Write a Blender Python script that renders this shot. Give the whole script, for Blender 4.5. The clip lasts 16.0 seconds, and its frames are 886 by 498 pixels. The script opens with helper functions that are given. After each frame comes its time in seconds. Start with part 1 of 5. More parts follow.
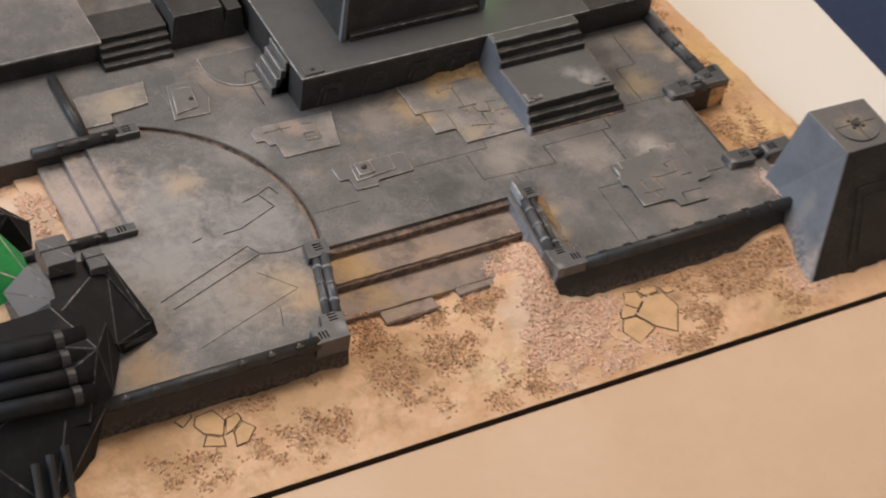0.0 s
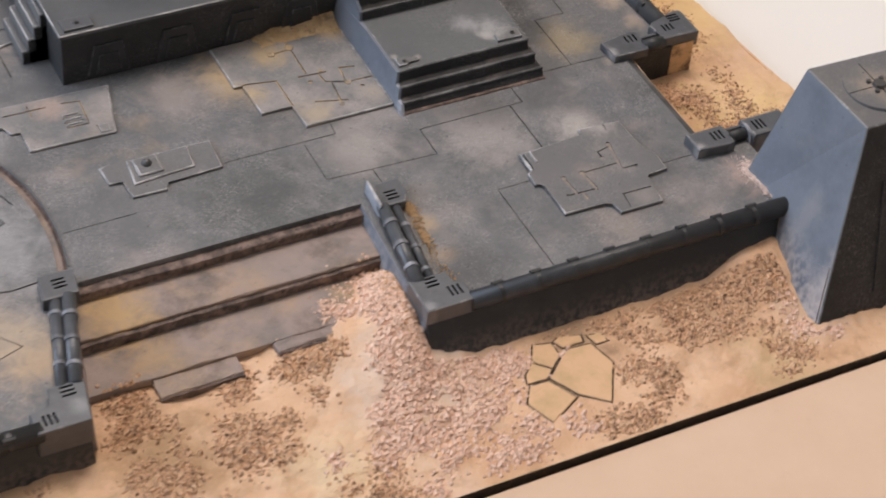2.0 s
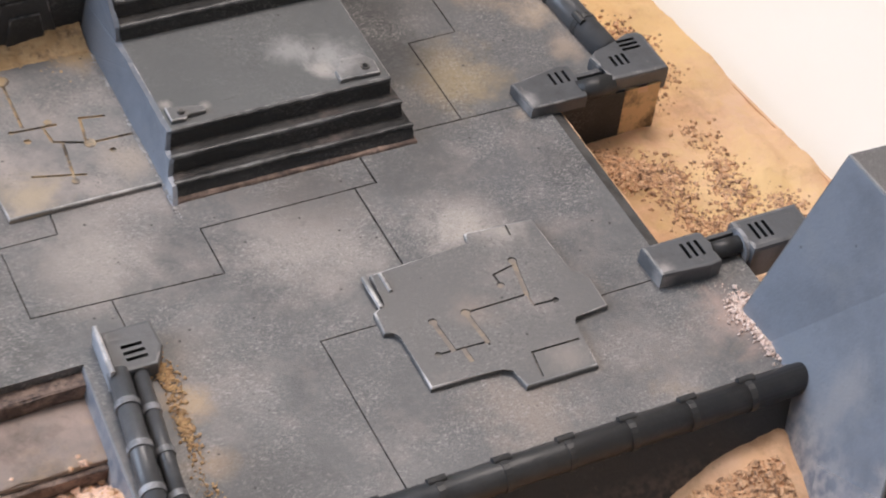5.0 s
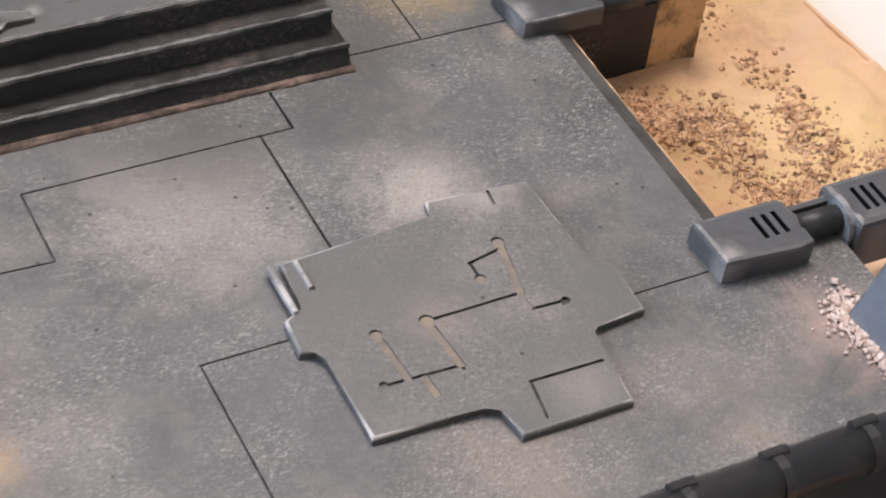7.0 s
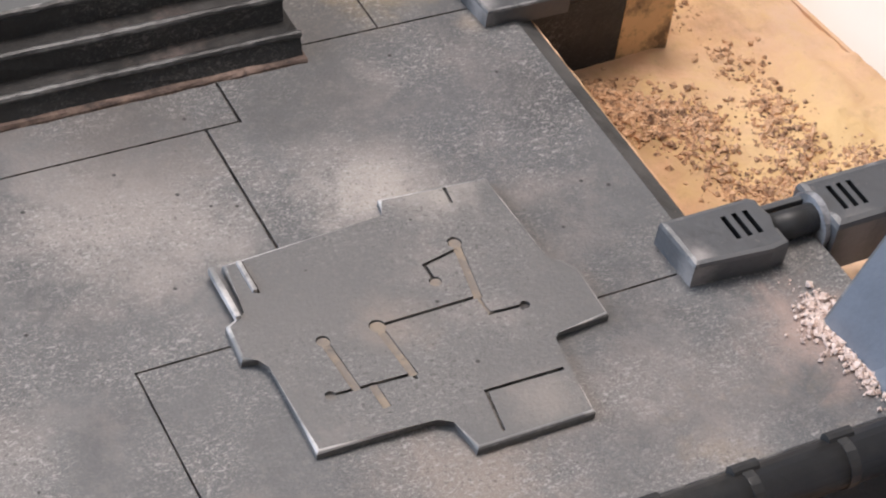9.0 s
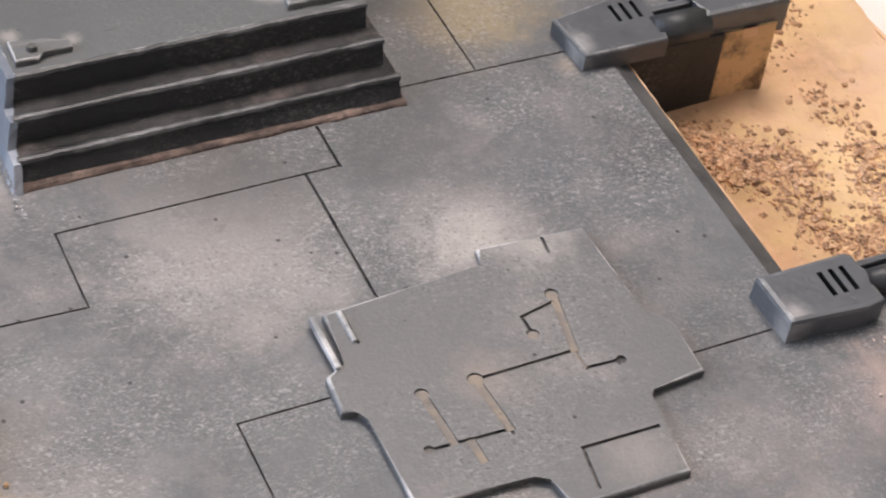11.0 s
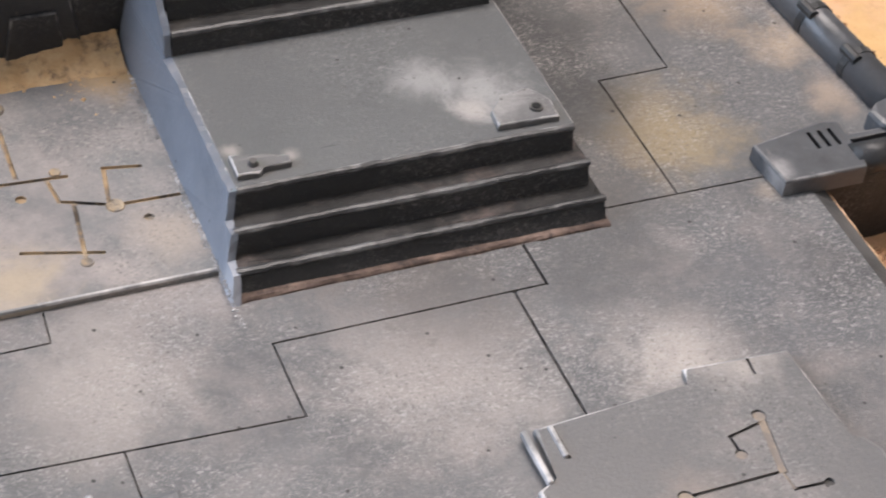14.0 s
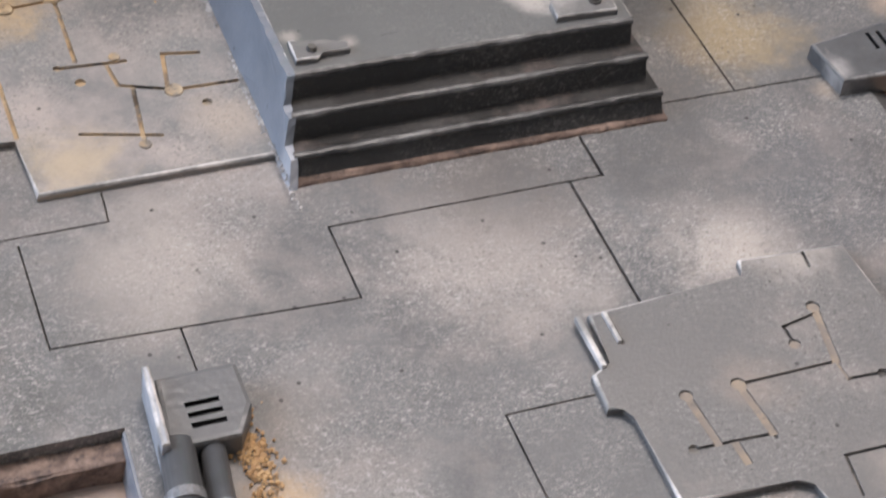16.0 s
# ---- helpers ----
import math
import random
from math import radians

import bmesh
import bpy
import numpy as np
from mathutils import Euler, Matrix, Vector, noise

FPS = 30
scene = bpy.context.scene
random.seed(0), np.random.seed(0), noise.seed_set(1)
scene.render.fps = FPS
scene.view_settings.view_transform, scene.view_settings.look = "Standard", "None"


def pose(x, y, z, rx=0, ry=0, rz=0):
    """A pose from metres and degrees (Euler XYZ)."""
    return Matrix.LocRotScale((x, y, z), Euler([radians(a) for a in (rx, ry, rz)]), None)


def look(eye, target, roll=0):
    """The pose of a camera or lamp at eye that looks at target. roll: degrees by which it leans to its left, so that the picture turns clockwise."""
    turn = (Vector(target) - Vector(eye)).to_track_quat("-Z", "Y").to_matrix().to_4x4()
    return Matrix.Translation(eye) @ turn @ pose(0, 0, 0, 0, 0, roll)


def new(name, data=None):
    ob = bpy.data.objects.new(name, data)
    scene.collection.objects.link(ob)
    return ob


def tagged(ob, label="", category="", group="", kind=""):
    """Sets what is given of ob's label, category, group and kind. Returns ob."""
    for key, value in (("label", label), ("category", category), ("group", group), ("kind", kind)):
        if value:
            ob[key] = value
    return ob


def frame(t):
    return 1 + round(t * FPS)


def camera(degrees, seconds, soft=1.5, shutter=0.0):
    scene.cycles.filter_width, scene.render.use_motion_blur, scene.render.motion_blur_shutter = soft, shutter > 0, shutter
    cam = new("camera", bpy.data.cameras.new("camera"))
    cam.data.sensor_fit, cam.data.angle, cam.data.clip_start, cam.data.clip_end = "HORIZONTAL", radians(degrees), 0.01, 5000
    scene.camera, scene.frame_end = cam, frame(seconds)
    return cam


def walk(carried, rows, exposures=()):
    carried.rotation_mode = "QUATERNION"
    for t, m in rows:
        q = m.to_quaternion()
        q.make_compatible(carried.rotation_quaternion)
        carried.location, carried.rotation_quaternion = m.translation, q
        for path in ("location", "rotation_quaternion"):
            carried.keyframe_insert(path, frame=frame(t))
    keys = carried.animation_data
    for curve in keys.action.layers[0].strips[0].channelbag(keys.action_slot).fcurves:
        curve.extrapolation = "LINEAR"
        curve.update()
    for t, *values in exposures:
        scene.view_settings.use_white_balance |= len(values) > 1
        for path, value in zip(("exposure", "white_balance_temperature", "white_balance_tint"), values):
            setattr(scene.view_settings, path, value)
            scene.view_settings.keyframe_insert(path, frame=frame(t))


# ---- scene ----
cam = camera(24.0, 16.0, soft=2.0, shutter=0.5)
# seconds, eye, heading (to the right of +y), pitch, lean to the left
ROWS = [
    (0.0, -0.7670, -1.0399, 1.1216, 33.91, -44.43, 9.28),
    (0.5, -0.7058, -0.8976, 0.9611, 35.40, -43.98, 11.77),
    (1.0, -0.5710, -0.8635, 0.8844, 32.48, -43.95, 7.73),
    (1.5, -0.5059, -0.8376, 0.8028, 31.85, -42.95, 5.96),
    (2.0, -0.4387, -0.7771, 0.7523, 31.41, -43.65, 6.55),
    (2.5, -0.3896, -0.7312, 0.7160, 31.72, -43.82, 7.31),
    (3.0, -0.3433, -0.6719, 0.6696, 32.00, -44.10, 8.05),
    (3.5, -0.3161, -0.6242, 0.6185, 32.33, -43.78, 8.58),
    (4.0, -0.2671, -0.5628, 0.5816, 32.26, -45.26, 8.78),
    (6.5, -0.1216, -0.3701, 0.3602, 33.31, -44.81, 8.96),
    (7.0, -0.0982, -0.3356, 0.3211, 33.54, -44.29, 9.28),
    (7.5, -0.0861, -0.3228, 0.3036, 34.59, -43.78, 10.26),
    (8.0, -0.0841, -0.3232, 0.3048, 34.81, -43.72, 10.45),
    (10.5, -0.0769, -0.3193, 0.3158, 32.09, -46.05, 8.57),
    (11.0, -0.0858, -0.3090, 0.3209, 32.01, -45.78, 9.49),
    (11.5, -0.0951, -0.3108, 0.3215, 30.73, -43.59, 9.62),
    (12.0, -0.1000, -0.3128, 0.3258, 30.34, -43.62, 10.16),
    (12.5, -0.1008, -0.3135, 0.3256, 29.75, -43.46, 9.35),
    (13.0, -0.1023, -0.3126, 0.3266, 28.92, -43.31, 8.37),
    (13.5, -0.1035, -0.3138, 0.3248, 28.41, -43.13, 7.97),
    (14.0, -0.1090, -0.3065, 0.3234, 27.18, -42.84, 7.45),
    (14.5, -0.1125, -0.3061, 0.3205, 26.13, -43.16, 7.25),
    (15.0, -0.1113, -0.3104, 0.3203, 25.83, -43.12, 7.73),
    (15.5, -0.1126, -0.3140, 0.3184, 25.75, -43.33, 7.60),
    (16.0, -0.1144, -0.3159, 0.3137, 25.75, -44.30, 7.49),
]


def aimed(x, y, z, yaw, pitch, roll):
    a, b = radians(yaw), radians(pitch)
    eye = Vector((x, y, z))
    return look(eye, eye + Vector((math.sin(a) * math.cos(b), math.cos(a) * math.cos(b), math.sin(b))), roll)


walk(cam, [(r[0], aimed(*r[1:])) for r in ROWS],
     exposures=[(0, -0.52, 7300, 10), (0.5, -0.46, 7100, 10), (1, -0.40, 6800, 10), (1.5, -0.34, 6600, 10), (2, -0.31, 6500, 10), (3.5, -0.20, 6400, 10), (4.2, -0.12, 6450, 10), (7, 0.0, 6450, 10),
                (11, 0.10, 6400, 10), (12.5, 0.20, 6350, 10), (15, 0.24, 6380, 10), (16, 0.20, 6380, 10)])

# ---- light ----
world = bpy.data.worlds.new("world")
scene.world = world
world.use_nodes = True
wt = world.node_tree
sky = wt.nodes.new("ShaderNodeTexSky")
sky.sky_type, sky.sun_disc = "NISHITA", False
sky.sun_elevation, sky.sun_rotation = radians(38), radians(250)
wt.nodes["Background"].inputs[1].default_value = 0.1
wt.links.new(sky.outputs[0], wt.nodes["Background"].inputs[0])


def area(name, m, sx, sy, watts, colour):
    d = bpy.data.lights.new(name, "AREA")
    d.shape, d.size, d.size_y, d.energy, d.color = "RECTANGLE", sx, sy, watts, colour
    ob = new(name, d)
    ob.matrix_world = m
    return ob


area("window_light", look((-2.05, 0.75, 1.05), (0.0, 0.0, 0.0)), 1.7, 1.5, 62, (0.66, 0.79, 1.0))
# no ceiling lamp is known; an added warm fill from above
area("ceiling_light", look((0.38, 0.80, 2.25), (0.0, 0.0, 0.0)), 1.3, 0.9, 53, (1.0, 0.885, 0.825))


# ---- materials ----
def material(name, base, rough=0.6, metal=0.0, bump=0.0, layers=(), scale=400.0, spec=0.5, spots=(), flecks=None, pits=0.0, splash=None):
    """flecks: (colour, amount) of fine scratches in clumps; pits: casting holes; splash: (low z, high z, colour,
    amount, noise scale) of dust thrown up from the ground.
    layers: (colour, noise scale, low, high, amount) laid one over the other by noise masks; spots: stains and toned
    patches (x, y, radius, colour, amount)."""
    m = bpy.data.materials.new(name)
    m.use_nodes = True
    nt = m.node_tree
    b = nt.nodes["Principled BSDF"]
    b.inputs["Roughness"].default_value, b.inputs["Metallic"].default_value = rough, metal
    b.inputs["Specular IOR Level"].default_value = spec
    geo = nt.nodes.new("ShaderNodeNewGeometry")
    last = nt.nodes.new("ShaderNodeRGB")
    last.outputs[0].default_value = (*base, 1)
    out = last.outputs[0]
    def lay(out, chosen, seed):
        for i, (col, sc, lo, hi, amount) in enumerate(chosen, seed):
            n = nt.nodes.new("ShaderNodeTexNoise")
            n.inputs["Scale"].default_value, n.inputs["Detail"].default_value, n.inputs["Roughness"].default_value = sc, 8, 0.68
            off = nt.nodes.new("ShaderNodeVectorMath")
            off.operation = "ADD"
            off.inputs[1].default_value = (3.1 * i, 1.7 * i, 0.37 * i)
            nt.links.new(geo.outputs["Position"], off.inputs[0])
            nt.links.new(off.outputs[0], n.inputs["Vector"])
            r = nt.nodes.new("ShaderNodeMapRange")
            r.inputs[1].default_value, r.inputs[2].default_value, r.inputs[3].default_value, r.inputs[4].default_value = lo, hi, 0, amount
            nt.links.new(n.outputs["Fac"], r.inputs[0])
            mix = nt.nodes.new("ShaderNodeMixRGB")
            mix.inputs[2].default_value = (*col, 1)
            nt.links.new(r.outputs[0], mix.inputs[0])
            nt.links.new(out, mix.inputs[1])
            out = mix.outputs[0]
        return out

    def stain(out):
        if spots:
            n = nt.nodes.new("ShaderNodeTexNoise")
            n.inputs["Scale"].default_value, n.inputs["Detail"].default_value, n.inputs["Roughness"].default_value = 75, 12, 0.72
            n.inputs["Distortion"].default_value = 0.4
            nt.links.new(geo.outputs["Position"], n.inputs["Vector"])
        for x, y, rad, col, amount in spots:
            flat = nt.nodes.new("ShaderNodeVectorMath")
            flat.operation = "MULTIPLY"
            flat.inputs[1].default_value = (1, 1, 0)
            nt.links.new(geo.outputs["Position"], flat.inputs[0])
            d = nt.nodes.new("ShaderNodeVectorMath")
            d.operation = "DISTANCE"
            d.inputs[1].default_value = (x, y, 0)
            nt.links.new(flat.outputs[0], d.inputs[0])
            # the noise frays the stain's rim
            fray = nt.nodes.new("ShaderNodeMath")
            fray.operation = "MULTIPLY_ADD"
            fray.inputs[1].default_value = -2.2 * rad
            nt.links.new(n.outputs["Fac"], fray.inputs[0])
            nt.links.new(d.outputs["Value"], fray.inputs[2])
            r = nt.nodes.new("ShaderNodeMapRange")
            r.interpolation_type = "SMOOTHSTEP"
            r.inputs[1].default_value, r.inputs[2].default_value, r.inputs[3].default_value, r.inputs[4].default_value = -1.05 * rad, 0.05 * rad, amount, 0
            nt.links.new(fray.outputs[0], r.inputs[0])
            mix = nt.nodes.new("ShaderNodeMixRGB")
            mix.inputs[2].default_value = (*col, 1)
            nt.links.new(r.outputs[0], mix.inputs[0])
            nt.links.new(out, mix.inputs[1])
            out = mix.outputs[0]
        return out

    out = lay(out, [l for l in layers if l[1] < 150], 0)
    out = stain(out)
    out = lay(out, [l for l in layers if l[1] >= 150], 7)

    def tint(out, mask, col):
        mix = nt.nodes.new("ShaderNodeMixRGB")
        mix.inputs[2].default_value = (*col, 1)
        nt.links.new(mask, mix.inputs[0])
        nt.links.new(out, mix.inputs[1])
        return mix.outputs[0]

    def ranged(value, lo, hi, a, b):
        r = nt.nodes.new("ShaderNodeMapRange")
        r.inputs[1].default_value, r.inputs[2].default_value, r.inputs[3].default_value, r.inputs[4].default_value = lo, hi, a, b
        nt.links.new(value, r.inputs[0])
        return r.outputs[0]

    def cloud(sc, detail=3.0, shift=0.0):
        n = nt.nodes.new("ShaderNodeTexNoise")
        n.inputs["Scale"].default_value, n.inputs["Detail"].default_value = sc, detail
        off = nt.nodes.new("ShaderNodeVectorMath")
        off.operation = "ADD"
        off.inputs[1].default_value = (shift, -shift, 0.4 * shift)
        nt.links.new(geo.outputs["Position"], off.inputs[0])
        nt.links.new(off.outputs[0], n.inputs["Vector"])
        return n.outputs["Fac"]

    def times(a, b):
        m2 = nt.nodes.new("ShaderNodeMath")
        m2.operation = "MULTIPLY"
        nt.links.new(a, m2.inputs[0])
        nt.links.new(b, m2.inputs[1])
        return m2.outputs[0]

    if flecks:
        where = ranged(cloud(38, 4, 5.0), 0.40, 0.60, 0.12, 1.0)
        for turn, shift in ((0.6, 1.0), (2.1, 4.0)):
            mp = nt.nodes.new("ShaderNodeMapping")
            mp.inputs["Rotation"].default_value = (0, 0, turn)
            mp.inputs["Scale"].default_value = (0.75, 1.35, 1.0)
            nt.links.new(geo.outputs["Position"], mp.inputs["Vector"])
            n = nt.nodes.new("ShaderNodeTexNoise")
            n.inputs["Scale"].default_value, n.inputs["Detail"].default_value, n.inputs["Distortion"].default_value = 1000, 2, shift
            nt.links.new(mp.outputs[0], n.inputs["Vector"])
            out = tint(out, times(where, ranged(n.outputs["Fac"], 0.56, 0.66, 0.0, flecks[1])), flecks[0])
        coarse = ranged(cloud(620, 3, 9.0), 0.62, 0.70, 0.0, 0.7 * flecks[1])
        out = tint(out, times(where, coarse), flecks[0])
        dark = ranged(cloud(1100, 2, 3.0), 0.58, 0.70, 0.0, 0.55)
        out = tint(out, times(where, dark), (0.05, 0.047, 0.045))
    if pits:
        vor = nt.nodes.new("ShaderNodeTexVoronoi")
        vor.inputs["Scale"].default_value = 190
        nt.links.new(geo.outputs["Position"], vor.inputs["Vector"])
        sep = nt.nodes.new("ShaderNodeSeparateColor")
        nt.links.new(vor.outputs["Color"], sep.inputs[0])
        out = tint(out, times(ranged(vor.outputs["Distance"], 0.07, 0.11, pits, 0.0), ranged(sep.outputs[0], 0.80, 0.82, 0.0, 1.0)), (0.02, 0.019, 0.018))
    if splash:
        z0, z1, col, amount, sc = splash
        part_z = nt.nodes.new("ShaderNodeSeparateXYZ")
        nt.links.new(geo.outputs["Position"], part_z.inputs[0])
        low = ranged(part_z.outputs[2], z0, z1, 1.0, 0.0)
        out = tint(out, times(low, ranged(cloud(sc, 6, 2.0), 0.40, 0.60, 0.0, amount)), col)
    nt.links.new(out, b.inputs["Base Color"])
    if bump:
        n = nt.nodes.new("ShaderNodeTexNoise")
        n.inputs["Scale"].default_value, n.inputs["Detail"].default_value = scale, 5
        nt.links.new(geo.outputs["Position"], n.inputs["Vector"])
        bp = nt.nodes.new("ShaderNodeBump")
        bp.inputs["Strength"].default_value, bp.inputs["Distance"].default_value = bump, 0.0006
        nt.links.new(n.outputs["Fac"], bp.inputs["Height"])
        nt.links.new(bp.outputs[0], b.inputs["Normal"])
    return m


GREY, DUST, PINK, OCHRE = (0.135, 0.138, 0.142), (0.46, 0.40, 0.35), (0.40, 0.335, 0.30), (0.50, 0.34, 0.17)
M_EDGE = material("worn_edge_paint", (0.24, 0.235, 0.23), 0.5, layers=[((0.66, 0.62, 0.59), 60, 0.44, 0.60, 0.95), ((0.08, 0.08, 0.08), 220, 0.56, 0.72, 0.7)])
M_RAILEDGE = material("rubbed_edge_paint", (0.13, 0.13, 0.132), 0.42, layers=[((0.42, 0.40, 0.39), 90, 0.54, 0.70, 0.85), ((0.06, 0.06, 0.06), 200, 0.56, 0.72, 0.7)])
M_INLAY = material("packed_dust", (0.24, 0.205, 0.175), 0.85, layers=[((0.34, 0.27, 0.20), 200, 0.45, 0.62, 0.8), ((0.10, 0.085, 0.075), 500, 0.54, 0.70, 0.6)])
M_GRIME = material("grimy_tread", (0.022, 0.021, 0.020), 0.62, bump=0.5, scale=600, spec=0.25, layers=[
    ((0.075, 0.070, 0.066), 45, 0.46, 0.64, 0.8), ((0.17, 0.13, 0.115), 60, 0.53, 0.68, 0.7), ((0.014, 0.014, 0.013), 50, 0.54, 0.66, 0.8), ((0.30, 0.27, 0.25), 420, 0.64, 0.76, 0.45)])
M_TANLINE = material("tan_packed_sand", (0.40, 0.285, 0.165), 0.85, layers=[((0.17, 0.155, 0.14), 100, 0.46, 0.56, 0.9), ((0.52, 0.40, 0.26), 90, 0.46, 0.62, 0.8), ((0.06, 0.05, 0.04), 70, 0.54, 0.62, 0.9)])
M_DARKEDGE = material("worn_black_edge", (0.035, 0.035, 0.036), 0.45, layers=[((0.30, 0.28, 0.26), 130, 0.50, 0.68, 0.8)])
PALE, DARK_TONE = (0.50, 0.44, 0.39), (0.045, 0.046, 0.048)
M_DECK = material("weathered_deck", (0.130, 0.129, 0.129), 0.46, spec=0.42, bump=0.25, scale=1300, flecks=((0.47, 0.44, 0.415), 0.50), pits=0.9, layers=[
    ((0.080, 0.081, 0.084), 11, 0.44, 0.66, 0.75), (PINK, 15, 0.50, 0.70, 0.55), ((0.22, 0.215, 0.21), 55, 0.48, 0.70, 0.35), (OCHRE, 14, 0.60, 0.76, 0.40), ((0.060, 0.058, 0.057), 34, 0.58, 0.78, 0.5),
    (DUST, 420, 0.54, 0.72, 0.14)],
    spots=[(0.035, -0.030, 0.034, (0.36, 0.315, 0.285), 0.75), (-0.035, -0.015, 0.026, (0.34, 0.30, 0.27), 0.8), (0.088, -0.043, 0.018, PALE, 0.7), (0.120, 0.028, 0.022, (0.36, 0.27, 0.14), 0.7),
           # includes darker patches beside the stairs, at their foot and by the rails
           (0.100, 0.045, 0.022, DARK_TONE, 0.8), (0.045, -0.004, 0.030, (0.085, 0.078, 0.074), 0.75), (0.088, -0.010, 0.026, (0.085, 0.083, 0.082), 0.65), (0.100, 0.070, 0.022, DARK_TONE, 0.7), (0.070, -0.125, 0.022, (0.30, 0.24, 0.20), 0.7), (-0.028, -0.082, 0.010, (0.44, 0.31, 0.19), 0.85), (-0.030, -0.108, 0.010, (0.40, 0.28, 0.18), 0.8),
           (0.158, -0.115, 0.018, (0.42, 0.30, 0.25), 0.85), (-0.075, 0.066, 0.028, OCHRE, 0.85), (-0.030, 0.092, 0.030, OCHRE, 0.7), (-0.110, 0.060, 0.030, (0.30, 0.25, 0.22), 0.75),
           (-0.020, -0.125, 0.030, DARK_TONE, 0.6), (0.120, -0.030, 0.030, (0.085, 0.092, 0.10), 0.7), (-0.28, -0.08, 0.05, (0.40, 0.31, 0.24), 0.7), (-0.245, -0.10, 0.025, (0.50, 0.34, 0.20), 0.8),
           (-0.33, -0.03, 0.070, (0.37, 0.355, 0.345), 0.8), (-0.25, -0.012, 0.050, (0.34, 0.33, 0.325), 0.75), (-0.305, 0.035, 0.050, (0.38, 0.36, 0.35), 0.7), (-0.288, 0.046, 0.020, (0.50, 0.37, 0.26), 0.75), (-0.315, -0.09, 0.045, (0.33, 0.31, 0.295), 0.6), (-0.235, 0.065, 0.035, (0.30, 0.29, 0.28), 0.6), (-0.252, -0.080, 0.022, (0.48, 0.36, 0.24), 0.7), (-0.385, -0.125, 0.03, (0.45, 0.29, 0.15), 0.75), (-0.20, 0.155, 0.04, (0.34, 0.26, 0.20), 0.7),
           (-0.10, -0.035, 0.055, (0.062, 0.066, 0.064), 0.8), (-0.06, 0.03, 0.03, (0.09, 0.092, 0.09), 0.6), (0.152, 0.075, 0.018, (0.42, 0.31, 0.21), 0.7), (0.166, 0.052, 0.012, (0.50, 0.38, 0.27), 0.7), (0.167, 0.030, 0.009, (0.46, 0.35, 0.26), 0.6), (0.134, 0.001, 0.005, (0.40, 0.32, 0.24), 0.5), (-0.355, 0.065, 0.040, (0.50, 0.385, 0.33), 0.85), (0.139, -0.030, 0.016, DARK_TONE, 0.55), (-0.010, 0.088, 0.016, OCHRE, 0.9)])
M_PLATE = material("grey_panel", (0.140, 0.134, 0.130), 0.46, bump=0.16, scale=1300, flecks=((0.42, 0.40, 0.38), 0.30), pits=0.9, layers=[
    ((0.108, 0.108, 0.109), 22, 0.44, 0.7, 0.7), (PINK, 24, 0.57, 0.75, 0.45), (DUST, 420, 0.60, 0.76, 0.18)],
    spots=[(0.072, 0.033, 0.013, (0.42, 0.40, 0.38), 0.8), (0.060, 0.040, 0.008, (0.42, 0.40, 0.38), 0.7), (0.018, 0.026, 0.004, PALE, 0.5), (0.098, -0.050, 0.012, PALE, 0.6),
           (0.092, -0.110, 0.010, (0.30, 0.26, 0.23), 0.6), (0.072, -0.082, 0.010, (0.30, 0.24, 0.20), 0.5), (0.206, -0.142, 0.016, (0.34, 0.27, 0.20), 0.7)])
M_LANDING = material("landing_paint", (0.108, 0.110, 0.108), 0.48, bump=0.16, scale=1300, flecks=((0.34, 0.33, 0.32), 0.25), pits=0.95, layers=[
    ((0.085, 0.088, 0.088), 24, 0.44, 0.7, 0.7), ((0.16, 0.155, 0.15), 60, 0.56, 0.74, 0.4)],
    spots=[(0.072, 0.034, 0.013, (0.36, 0.35, 0.335), 0.8), (0.058, 0.042, 0.009, (0.36, 0.35, 0.335), 0.7), (0.066, 0.029, 0.006, (0.42, 0.38, 0.35), 0.8), (0.020, 0.025, 0.003, PALE, 0.5), (0.0075, 0.030, 0.003, PALE, 0.5)])
M_PODTOP = material("podium_top_paint", (0.085, 0.088, 0.09), 0.5, bump=0.35, scale=800, layers=[
    ((0.055, 0.057, 0.06), 30, 0.46, 0.7, 0.8), ((0.16, 0.155, 0.15), 300, 0.60, 0.78, 0.4)])
M_MODEL = material("model_black", (0.010, 0.010, 0.011), 0.6, spec=0.2, bump=0.2, scale=500, layers=[((0.028, 0.028, 0.029), 70, 0.5, 0.75, 0.7)])
M_DUSTY = material("dusty_panel", (0.175, 0.172, 0.168), 0.52, bump=0.2, scale=1200, flecks=((0.46, 0.41, 0.36), 0.35), pits=0.8, layers=[
    (PINK, 22, 0.42, 0.66, 0.8), (OCHRE, 19, 0.54, 0.72, 0.5), ((0.11, 0.115, 0.12), 34, 0.48, 0.66, 0.75), (DUST, 330, 0.56, 0.74, 0.2)],
    spots=[(-0.045, 0.018, 0.014, (0.46, 0.36, 0.24), 0.7), (-0.008, 0.024, 0.012, (0.38, 0.31, 0.25), 0.7), (-0.050, 0.075, 0.014, (0.50, 0.34, 0.16), 0.8), (-0.004, 0.084, 0.014, (0.50, 0.32, 0.13), 0.85),
           (-0.020, 0.068, 0.016, (0.085, 0.09, 0.095), 0.75), (-0.075, 0.045, 0.012, (0.52, 0.36, 0.18), 0.8), (-0.18, 0.075, 0.014, (0.42, 0.30, 0.24), 0.7), (-0.30, 0.15, 0.03, (0.45, 0.36, 0.26), 0.7), (-0.370, 0.065, 0.055, (0.52, 0.41, 0.36), 0.85)])
